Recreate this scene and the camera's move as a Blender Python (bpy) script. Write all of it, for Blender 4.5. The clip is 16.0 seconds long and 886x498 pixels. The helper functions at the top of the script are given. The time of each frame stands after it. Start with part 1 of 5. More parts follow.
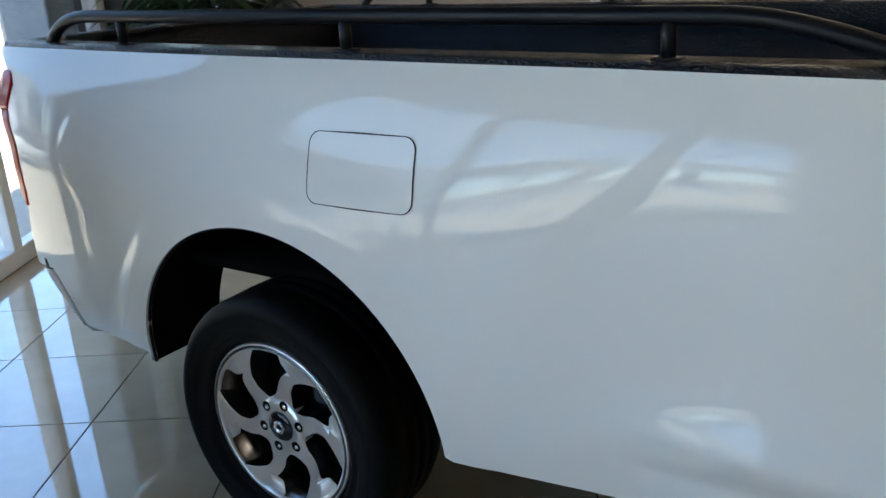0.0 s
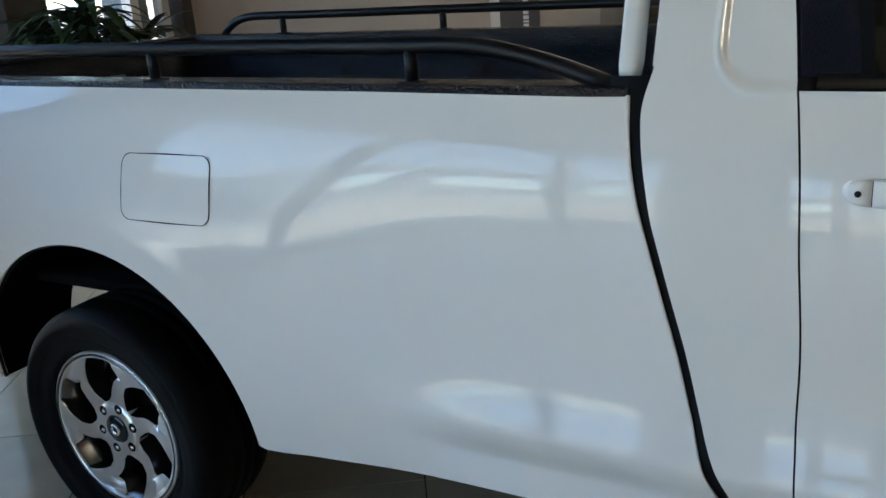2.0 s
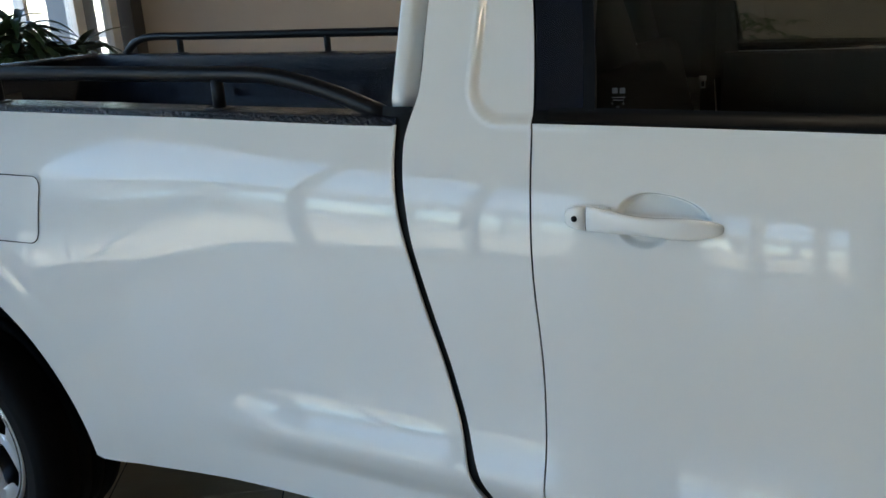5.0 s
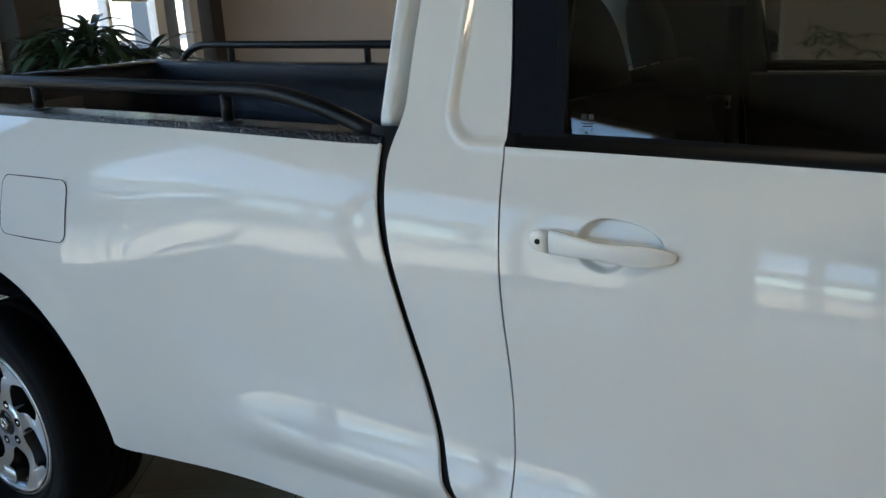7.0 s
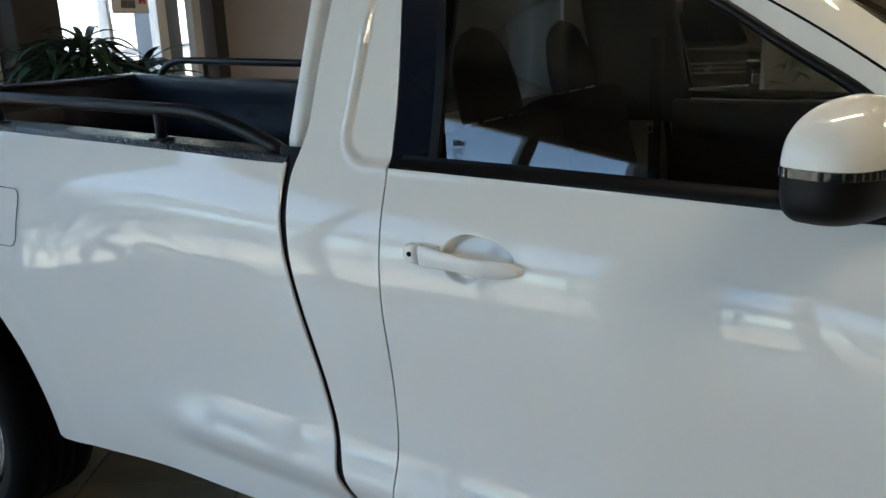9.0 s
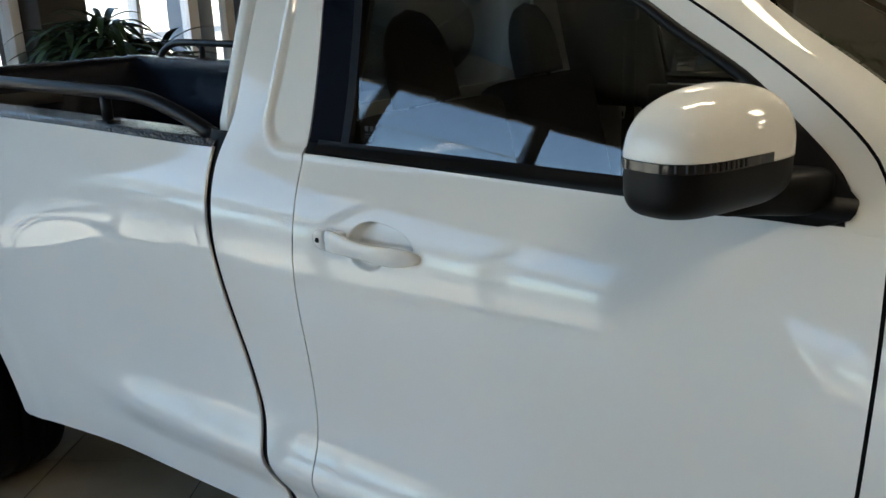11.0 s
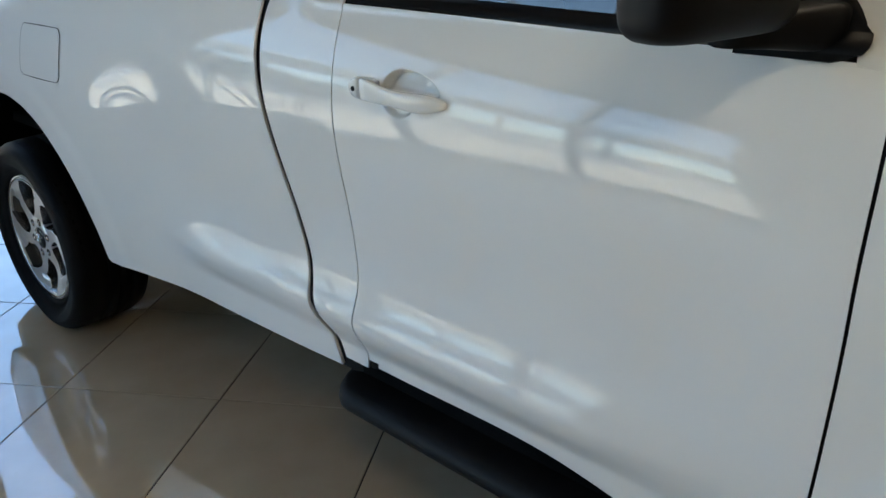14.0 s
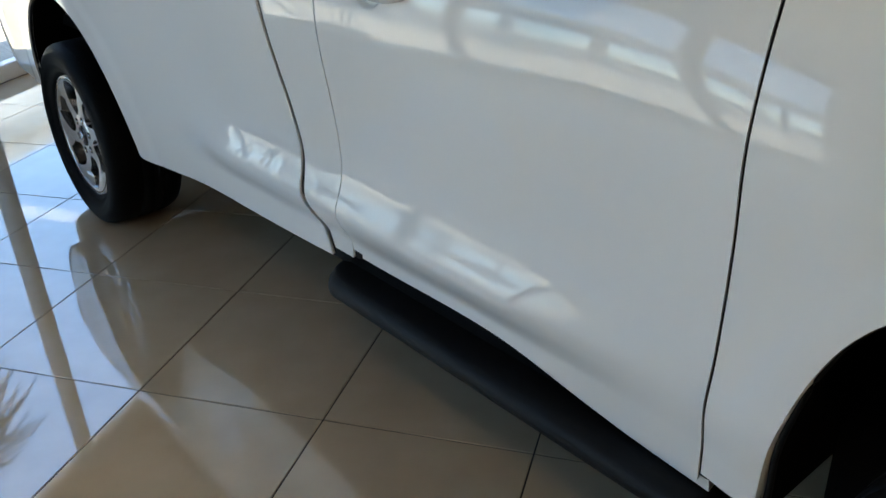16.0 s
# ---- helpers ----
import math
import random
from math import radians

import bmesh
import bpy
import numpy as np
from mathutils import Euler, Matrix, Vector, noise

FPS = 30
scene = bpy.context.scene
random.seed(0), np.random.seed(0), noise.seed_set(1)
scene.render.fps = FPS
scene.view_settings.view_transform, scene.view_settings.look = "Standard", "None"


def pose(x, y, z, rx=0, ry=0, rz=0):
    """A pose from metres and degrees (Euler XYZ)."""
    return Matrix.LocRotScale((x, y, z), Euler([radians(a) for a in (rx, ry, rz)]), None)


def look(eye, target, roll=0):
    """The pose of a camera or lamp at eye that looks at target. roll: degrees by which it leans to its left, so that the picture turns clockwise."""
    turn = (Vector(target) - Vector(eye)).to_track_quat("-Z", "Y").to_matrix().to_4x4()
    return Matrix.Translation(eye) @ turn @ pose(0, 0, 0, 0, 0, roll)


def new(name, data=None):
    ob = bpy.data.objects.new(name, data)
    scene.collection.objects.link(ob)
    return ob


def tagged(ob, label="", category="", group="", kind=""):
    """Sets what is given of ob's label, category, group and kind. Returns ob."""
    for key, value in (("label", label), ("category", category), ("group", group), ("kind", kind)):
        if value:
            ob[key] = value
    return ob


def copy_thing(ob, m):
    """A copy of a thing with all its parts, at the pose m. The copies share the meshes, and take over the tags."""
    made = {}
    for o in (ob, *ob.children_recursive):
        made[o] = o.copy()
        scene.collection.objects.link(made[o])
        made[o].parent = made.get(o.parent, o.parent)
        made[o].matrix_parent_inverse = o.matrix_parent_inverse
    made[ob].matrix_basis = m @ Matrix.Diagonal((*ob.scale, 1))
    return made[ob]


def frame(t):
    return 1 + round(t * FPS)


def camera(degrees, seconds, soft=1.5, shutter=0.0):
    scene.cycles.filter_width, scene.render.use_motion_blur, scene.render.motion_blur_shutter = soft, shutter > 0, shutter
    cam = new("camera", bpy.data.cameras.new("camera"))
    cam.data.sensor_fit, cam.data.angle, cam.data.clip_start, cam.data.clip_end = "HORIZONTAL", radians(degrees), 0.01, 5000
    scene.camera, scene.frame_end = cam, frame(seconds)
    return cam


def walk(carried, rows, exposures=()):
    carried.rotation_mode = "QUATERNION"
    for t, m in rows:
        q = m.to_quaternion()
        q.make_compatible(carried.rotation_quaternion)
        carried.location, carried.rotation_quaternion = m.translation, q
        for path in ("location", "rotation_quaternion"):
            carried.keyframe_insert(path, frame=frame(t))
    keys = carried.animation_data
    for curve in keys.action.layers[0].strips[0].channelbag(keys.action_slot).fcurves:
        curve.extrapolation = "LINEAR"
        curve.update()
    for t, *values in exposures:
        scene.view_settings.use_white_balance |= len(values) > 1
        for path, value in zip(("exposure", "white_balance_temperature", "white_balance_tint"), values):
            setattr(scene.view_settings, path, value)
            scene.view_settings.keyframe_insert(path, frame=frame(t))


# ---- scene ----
cam = camera(55.0, 16.0)
PATH = [
    (0, (1.57, -1.426, 1.561), (0.483, 0.127, 0.922), -3.7),
    (0.5, (1.668, -1.365, 1.549), (0.536, 0.157, 0.915), -3.8),
    (1, (1.78, -1.353, 1.555), (0.656, 0.178, 0.928), -4.1),
    (1.5, (1.876, -1.392, 1.562), (0.823, 0.193, 0.947), -4.4),
    (2, (1.995, -1.447, 1.57), (1.032, 0.199, 0.968), -4.4),
    (2.5, (2.078, -1.418, 1.577), (1.166, 0.256, 0.972), -4.7),
    (3, (2.159, -1.373, 1.578), (1.252, 0.305, 0.976), -4.7),
    (3.5, (2.229, -1.322, 1.582), (1.31, 0.349, 0.98), -4.6),
    (4, (2.297, -1.299, 1.579), (1.365, 0.368, 0.987), -4.2),
    (4.5, (2.352, -1.351, 1.582), (1.437, 0.331, 1.004), -3.7),
    (7, (2.6, -1.286, 1.616), (1.528, 0.308, 1.059), -3.1),
    (7.5, (2.655, -1.237, 1.624), (1.494, 0.295, 1.072), -2.8),
    (8, (2.747, -1.272, 1.635), (1.57, 0.253, 1.099), -2.3),
    (8.5, (2.841, -1.3, 1.642), (1.7, 0.256, 1.117), -2.1),
    (9, (2.915, -1.282, 1.654), (1.819, 0.304, 1.124), -2.1),
    (9.5, (2.963, -1.222, 1.653), (1.882, 0.372, 1.116), -2.1),
    (12, (3.215, -1.085, 1.633), (1.965, 0.357, 1.033), -2.0),
    (12.5, (3.236, -1.109, 1.619), (1.972, 0.309, 0.993), -2.0),
    (13, (3.242, -1.111, 1.599), (1.959, 0.272, 0.934), -2.2),
    (13.5, (3.251, -1.097, 1.584), (1.956, 0.243, 0.859), -2.5),
    (14, (3.279, -1.066, 1.568), (1.973, 0.228, 0.781), -2.8),
    (14.5, (3.321, -1.028, 1.562), (2.005, 0.213, 0.709), -3.0),
    (15, (3.38, -0.948, 1.532), (2.025, 0.214, 0.629), -3.8),
    (15.5, (3.428, -0.925, 1.497), (2.048, 0.194, 0.58), -3.6),
    (16, (3.527, -0.965, 1.504), (2.138, 0.143, 0.585), -3.1),
]
walk(cam, [(t, look(eye, target, roll)) for t, eye, target, roll in PATH], exposures=[(0, 2.62, 6300, 7), (3.5, 2.58, 6330, 6), (9, 2.59, 6400, 6), (16, 2.52, 6450, 7)])

# ---- world, sun and large lights ----
world = bpy.data.worlds.new("world")
scene.world = world
world.use_nodes = True
wn = world.node_tree
sky = wn.nodes.new("ShaderNodeTexSky")
sky.sky_type, sky.sun_disc = "NISHITA", False
sky.altitude, sky.air_density, sky.dust_density, sky.ozone_density = 300, 1.0, 0.04, 3.0
sky.sun_elevation, sky.sun_rotation = radians(57), radians(-10)
wn.links.new(sky.outputs[0], wn.nodes["Background"].inputs[0])
wn.nodes["Background"].inputs[1].default_value = 0.15

sun_data = bpy.data.lights.new("sun", "SUN")
sun_data.energy, sun_data.angle, sun_data.color = 4.5, radians(0.5), (1.0, 0.95, 0.87)
sun = new("sun", sun_data)
sun_dir = Vector((math.sin(radians(-10)) * math.cos(radians(57)), math.cos(radians(-10)) * math.cos(radians(57)), math.sin(radians(57))))
sun.matrix_world = look(sun_dir * 60, (0, 0, 0))
tagged(sun, "sun", "light")


# ---- the showroom's axes: floor tiles lie turned against the vehicle ----
TURNED = pose(1.308, -0.387, 0, 0, 0, 33.2)
CEILING = 3.75
HEAD = 3.12
SKY_GLOW = 1.0
SOUTH_Q, BACK_Q, EAST_P = -14.0, 12.4, 18.0

# ---- materials ----
def nodes_of(name):
    m = bpy.data.materials.new(name)
    m.use_nodes = True
    nt = m.node_tree
    return m, nt, nt.nodes["Principled BSDF"]


def material(name, colour, rough=0.5, metal=0.0, coat=0.0, coat_rough=0.03, vary=0.06, scale=8.0, bump=0.0, bump_scale=200.0,
             bump_depth=0.002, ior=1.5, second=None, spec=0.5):
    """A principled surface whose colour and roughness vary at a broad and a fine scale, with optional fine relief."""
    m, nt, b = nodes_of(name)
    tc = nt.nodes.new("ShaderNodeTexCoord")
    n1 = nt.nodes.new("ShaderNodeTexNoise")
    n1.inputs["Scale"].default_value, n1.inputs["Detail"].default_value = scale, 6
    nt.links.new(tc.outputs["Object"], n1.inputs["Vector"])
    mix = nt.nodes.new("ShaderNodeMix")
    mix.data_type = "RGBA"
    dark = second or [c * (1 - 2 * vary) for c in colour]
    mix.inputs[6].default_value, mix.inputs[7].default_value = (*dark, 1), (*colour, 1)
    ramp = nt.nodes.new("ShaderNodeMapRange")
    ramp.inputs[1].default_value, ramp.inputs[2].default_value = 0.3, 0.65
    nt.links.new(n1.outputs[0], ramp.inputs[0])
    nt.links.new(ramp.outputs[0], mix.inputs[0])
    nt.links.new(mix.outputs[2], b.inputs["Base Color"])
    n2 = nt.nodes.new("ShaderNodeTexNoise")
    n2.inputs["Scale"].default_value, n2.inputs["Detail"].default_value = bump_scale, 4
    nt.links.new(tc.outputs["Object"], n2.inputs["Vector"])
    mr = nt.nodes.new("ShaderNodeMapRange")
    mr.inputs[3].default_value, mr.inputs[4].default_value = max(0.0, rough * 0.85), min(1.0, rough * 1.15)
    nt.links.new(n2.outputs[0], mr.inputs[0])
    nt.links.new(mr.outputs[0], b.inputs["Roughness"])
    b.inputs["Metallic"].default_value = metal
    b.inputs["IOR"].default_value = ior
    b.inputs["Specular IOR Level"].default_value = spec
    b.inputs["Coat Weight"].default_value, b.inputs["Coat Roughness"].default_value = coat, coat_rough
    if bump:
        bp = nt.nodes.new("ShaderNodeBump")
        bp.inputs["Strength"].default_value, bp.inputs["Distance"].default_value = bump, bump_depth
        nt.links.new(n2.outputs[0], bp.inputs["Height"])
        nt.links.new(bp.outputs[0], b.inputs["Normal"])
    return m


def glowing(name, colour, strength):
    m, nt, b = nodes_of(name)
    b.inputs["Base Color"].default_value = (*colour, 1)
    b.inputs["Emission Color"].default_value = (*colour, 1)
    b.inputs["Emission Strength"].default_value = strength
    return m


def pane(name, tint, gloss_ior=1.5, rough=0.0):
    """Thin clear sheet: tinted see-through, with a mirror gloss that grows towards grazing angles."""
    m = bpy.data.materials.new(name)
    m.use_nodes = True
    nt = m.node_tree
    nt.nodes.clear()
    out = nt.nodes.new("ShaderNodeOutputMaterial")
    clear = nt.nodes.new("ShaderNodeBsdfTransparent")
    clear.inputs[0].default_value = (*tint, 1)
    gloss = nt.nodes.new("ShaderNodeBsdfGlossy")
    gloss.inputs["Roughness"].default_value = rough
    edge = nt.nodes.new("ShaderNodeLayerWeight")
    edge.inputs[0].default_value = 0.5
    power = nt.nodes.new("ShaderNodeMath")
    power.operation = "POWER"
    power.inputs[1].default_value = 5
    nt.links.new(edge.outputs["Facing"], power.inputs[0])
    fres = nt.nodes.new("ShaderNodeMath")
    fres.operation = "MULTIPLY_ADD"
    base = ((gloss_ior - 1) / (gloss_ior + 1)) ** 2
    fres.inputs[1].default_value, fres.inputs[2].default_value = 1 - base, base
    nt.links.new(power.outputs[0], fres.inputs[0])
    mx = nt.nodes.new("ShaderNodeMixShader")
    nt.links.new(fres.outputs[0], mx.inputs[0])
    nt.links.new(clear.outputs[0], mx.inputs[1])
    nt.links.new(gloss.outputs[0], mx.inputs[2])
    nt.links.new(mx.outputs[0], out.inputs[0])
    return m


def sprayed_liner(name):
    """Black sprayed-on liner: coarse, glossy pebbled relief."""
    m, nt, b = nodes_of(name)
    tc = nt.nodes.new("ShaderNodeTexCoord")
    vo = nt.nodes.new("ShaderNodeTexVoronoi")
    vo.inputs["Scale"].default_value = 130
    vo.feature = "SMOOTH_F1"
    nz = nt.nodes.new("ShaderNodeTexNoise")
    nz.inputs["Scale"].default_value, nz.inputs["Detail"].default_value = 150, 5
    for n in (vo, nz):
        nt.links.new(tc.outputs["Object"], n.inputs["Vector"])
    add = nt.nodes.new("ShaderNodeMath")
    add.operation = "ADD"
    nt.links.new(vo.outputs[0], add.inputs[0])
    nt.links.new(nz.outputs[0], add.inputs[1])
    bp = nt.nodes.new("ShaderNodeBump")
    bp.inputs["Strength"].default_value, bp.inputs["Distance"].default_value = 1.0, 0.008
    nt.links.new(add.outputs[0], bp.inputs["Height"])
    nt.links.new(bp.outputs[0], b.inputs["Normal"])
    b.inputs["Base Color"].default_value = (0.003, 0.0042, 0.009, 1)
    b.inputs["Roughness"].default_value = 0.13
    b.inputs["Specular IOR Level"].default_value = 0.30
    return m


def tile_glaze(name):
    """Polished cream porcelain with faint clouding, a little different from tile to tile."""
    m, nt, b = nodes_of(name)
    tc = nt.nodes.new("ShaderNodeTexCoord")
    inf = nt.nodes.new("ShaderNodeObjectInfo")
    n1 = nt.nodes.new("ShaderNodeTexNoise")
    n1.inputs["Scale"].default_value, n1.inputs["Detail"].default_value = 5, 8
    off = nt.nodes.new("ShaderNodeVectorMath")
    off.operation = "ADD"
    nt.links.new(tc.outputs["Object"], off.inputs[0])
    mul = nt.nodes.new("ShaderNodeMath")
    mul.operation = "MULTIPLY"
    mul.inputs[1].default_value = 40
    nt.links.new(inf.outputs["Random"], mul.inputs[0])
    nt.links.new(mul.outputs[0], off.inputs[1])
    nt.links.new(off.outputs[0], n1.inputs["Vector"])
    cr = nt.nodes.new("ShaderNodeValToRGB")
    cr.color_ramp.elements[0].position, cr.color_ramp.elements[0].color = 0.3, (0.50, 0.39, 0.255, 1)
    cr.color_ramp.elements[1].position, cr.color_ramp.elements[1].color = 0.75, (0.57, 0.455, 0.31, 1)
    nt.links.new(n1.outputs[0], cr.inputs[0])
    nt.links.new(cr.outputs[0], b.inputs["Base Color"])
    b.inputs["Roughness"].default_value = 0.035
    b.inputs["IOR"].default_value = 2.2
    n2 = nt.nodes.new("ShaderNodeTexNoise")
    n2.inputs["Scale"].default_value = 14
    nt.links.new(off.outputs[0], n2.inputs["Vector"])
    bp = nt.nodes.new("ShaderNodeBump")
    bp.inputs["Strength"].default_value, bp.inputs["Distance"].default_value = 0.06, 0.0015
    nt.links.new(n2.outputs[0], bp.inputs["Height"])
    nt.links.new(bp.outputs[0], b.inputs["Normal"])
    return m


def paving(name):
    """Small sunlit pavers seen from afar."""
    m, nt, b = nodes_of(name)
    tc = nt.nodes.new("ShaderNodeTexCoord")
    br = nt.nodes.new("ShaderNodeTexBrick")
    br.inputs["Scale"].default_value = 5
    br.inputs["Color1"].default_value, br.inputs["Color2"].default_value = (0.58, 0.49, 0.36, 1), (0.50, 0.41, 0.30, 1)
    br.inputs["Mortar"].default_value = (0.3, 0.27, 0.23, 1)
    br.inputs["Mortar Size"].default_value = 0.015
    nt.links.new(tc.outputs["Object"], br.inputs["Vector"])
    nt.links.new(br.outputs[0], b.inputs["Base Color"])
    b.inputs["Roughness"].default_value = 0.85
    return m


PAINT = material("white_paint", (0.80, 0.80, 0.775), 0.42, coat=0.95, coat_rough=0.0, vary=0.004, scale=3, ior=1.45, spec=0.0)
PAINT.node_tree.nodes["Principled BSDF"].inputs["Coat IOR"].default_value = 1.5
LINER = sprayed_liner("sprayed_liner")
BLACK_TUBE = material("powder_coat_black", (0.0045, 0.0052, 0.0075), 0.40, spec=0.24, vary=0.1, bump=0.25, bump_scale=900, bump_depth=0.0006)
BLACK_TRIM = material("black_trim", (0.0035, 0.0035, 0.0042), 0.48, spec=0.18, vary=0.1, bump=0.15, bump_scale=1200, bump_depth=0.0004)
# black with a little blue mixed in for the sky's reflection
BLACK_GLOSS = material("gloss_black_sky_tint", (0.006, 0.008, 0.014), 0.06, vary=0.05)
RUBBER = material("tyre_rubber", (0.0032, 0.0034, 0.0042), 0.62, spec=0.14, vary=0.2, scale=14, bump=0.2, bump_scale=700, bump_depth=0.0006)
SEAL = material("seal_rubber", (0.004, 0.0045, 0.0055), 0.6, spec=0.2, vary=0.1)
PEBBLED = material("pebbled_plastic", (0.0042, 0.0045, 0.0055), 0.55, spec=0.22, vary=0.12, bump=0.6, bump_scale=420, bump_depth=0.0012)
WELL = material("wheel_well_black", (0.003, 0.003, 0.0035), 0.9, spec=0.1, vary=0.2, bump=0.2, bump_scale=300)
ALLOY = material("silver_painted_alloy", (0.82, 0.82, 0.83), 0.30, metal=0.82, vary=0.03, bump=0.04, bump_scale=1500, bump_depth=0.0003)
ALLOY_DARK = material("painted_alloy", (0.24, 0.24, 0.25), 0.22, metal=1.0, vary=0.05)
CHROME = material("chrome", (0.82, 0.82, 0.83), 0.06, metal=1.0, vary=0.02)
STEEL = material("dark_steel", (0.06, 0.06, 0.06), 0.5, metal=0.8, vary=0.2)
FABRIC = material("dark_fabric", (0.006, 0.006, 0.007), 0.9, vary=0.2, bump=0.4, bump_scale=1500)
DASH = material("dash_plastic", (0.010, 0.010, 0.011), 0.6, vary=0.1, bump=0.2, bump_scale=900)
HEADLINER = material("headliner", (0.035, 0.035, 0.034), 0.95, vary=0.05)
TINTED = pane("tinted_glass", (0.40, 0.43, 0.43), 1.86)
CLEAR = pane("clear_glass", (0.93, 0.95, 0.95), 1.5)
RED_LENS = material("red_lens", (0.55, 0.012, 0.010), 0.16, coat=0.15, spec=0.25, vary=0.05)
ORANGE_LENS = material("orange_lens", (0.80, 0.085, 0.02), 0.16, coat=0.15, spec=0.25, vary=0.05)
CLEAR_LENS = material("clear_lens", (0.012, 0.012, 0.014), 0.14, metal=0.0, coat=0.0, vary=0.1, scale=60)
TILE = tile_glaze("porcelain_tile")
GROUT = material("grout", (0.022, 0.018, 0.015), 0.9, vary=0.2, scale=20)
WALL = material("beige_wall", (0.46, 0.41, 0.36), 0.85, vary=0.02, scale=2, bump=0.05, bump_scale=300)
# shade put into the cream: darkened to cut bounce light and glass reflections
CEIL = material("darkened_cream", (0.15, 0.135, 0.110), 0.9, vary=0.02, scale=2)
DARK_COLUMN = material("brown_column", (0.030, 0.026, 0.024), 0.6, vary=0.08, scale=3)
ALU = material("white_aluminium", (0.78, 0.79, 0.80), 0.35, vary=0.03)
GREY_ALU = material("grey_aluminium", (0.22, 0.23, 0.24), 0.4, vary=0.05)
BLUE_GREY = material("blue_grey_panel", (0.17, 0.21, 0.26), 0.6, vary=0.05, scale=2)
PAVERS = paving("pavers")
ASPHALT = material("asphalt", (0.06, 0.06, 0.06), 0.9, vary=0.2, scale=3)
CONCRETE = material("concrete", (0.45, 0.43, 0.40), 0.9, vary=0.1, scale=2)
PLASTER = material("pale_plaster", (0.62, 0.60, 0.56), 0.9, vary=0.06, scale=1)
FENCE = material("fence_steel", (0.30, 0.31, 0.31), 0.5, vary=0.1)
LEAF = material("palm_leaf", (0.024, 0.048, 0.016), 0.45, spec=0.3, vary=0.25, scale=10)
LEAF_LIGHT = material("shrub_leaf", (0.07, 0.13, 0.035), 0.45, vary=0.25, scale=10)
STEM = material("palm_stem", (0.10, 0.085, 0.04), 0.7, vary=0.2, scale=12)
POT = material("planter", (0.10, 0.09, 0.085), 0.6, vary=0.1)
HEDGE = material("hedge_leaf", (0.06, 0.10, 0.035), 0.7, vary=0.3, scale=5)
SIGN_WHITE = material("sign_white", (0.80, 0.80, 0.80), 0.5, vary=0.02)
GLASS_MARK = material("etched_mark", (0.022, 0.024, 0.028), 0.7, vary=0.02)
SIGN_RED = material("sign_red", (0.60, 0.02, 0.03), 0.5, vary=0.05)
SIGN_GREY = material("sign_grey", (0.08, 0.08, 0.09), 0.6, vary=0.05)
DARK_PAINT = material("dark_grey_paint", (0.030, 0.028, 0.024), 0.25, coat=1.0, vary=0.05)
LAMP = glowing("lamp_panel", (1.0, 0.84, 0.62), 4.5)


# ---- mesh helpers ----
def bm_object(name, bm, mat, parent=None, label="", smooth=True):
    me = bpy.data.meshes.new(name)
    bm.to_mesh(me)
    bm.free()
    me.materials.append(mat)
    if smooth:
        me.shade_smooth()
    ob = new(name, me)
    if parent:
        ob.parent = parent
    if label:
        ob["label"] = label
    return ob


def part(name, bm, mat, parent, label="", smooth=True):
    """Links a bmesh as one mesh under a thing or a part."""
    return bm_object(name, bm, mat, parent, label, smooth)


def thing(name, label, category, place=Matrix(), group="", kind=""):
    ob = new(name)
    ob.matrix_world = place
    return tagged(ob, label, category, group, kind)


def box(bm, x0, x1, y0, y1, z0, z1, m=Matrix()):
    vs = [bm.verts.new(m @ Vector(p)) for p in ((x0, y0, z0), (x1, y0, z0), (x1, y1, z0), (x0, y1, z0), (x0, y0, z1), (x1, y0, z1), (x1, y1, z1), (x0, y1, z1))]
    for f in ((0, 3, 2, 1), (4, 5, 6, 7), (0, 1, 5, 4), (1, 2, 6, 5), (2, 3, 7, 6), (3, 0, 4, 7)):
        bm.faces.new([vs[i] for i in f])
    return vs


def block(x0, x1, y0, y1, z0, z1, bevel=0.0, segments=2, m=Matrix()):
    bm = bmesh.new()
    box(bm, x0, x1, y0, y1, z0, z1, m)
    if bevel:
        bmesh.ops.bevel(bm, geom=list(bm.edges), offset=bevel, segments=segments, affect="EDGES", profile=0.6)
    return bm


def loft(rings, closed=True, caps=True):
    """Skins rings of points, all of one length."""
    bm = bmesh.new()
    vs = [[bm.verts.new(p) for p in ring] for ring in rings]
    n = len(rings[0])
    for a, b in zip(vs, vs[1:]):
        for i in range(n if closed else n - 1):
            j = (i + 1) % n
            bm.faces.new((a[i], a[j], b[j], b[i]))
    if caps and closed:
        bm.faces.new(vs[0][::-1])
        bm.faces.new(vs[-1])
    bmesh.ops.recalc_face_normals(bm, faces=list(bm.faces))
    return bm


def tube(points, radius, sides=14, flat=1.0):
    """A round bar along a line of points."""
    pts = [Vector(p) for p in points]
    rings = []
    for i, p in enumerate(pts):
        d = (pts[min(i + 1, len(pts) - 1)] - pts[max(i - 1, 0)]).normalized()
        a = d.cross(Vector((0, 0, 1)) if abs(d.z) < 0.95 else Vector((1, 0, 0))).normalized()
        b = a.cross(d)
        rings.append([p + radius * (math.cos(t) * a + flat * math.sin(t) * b) for t in (2 * math.pi * k / sides for k in range(sides))])
    return loft(rings)


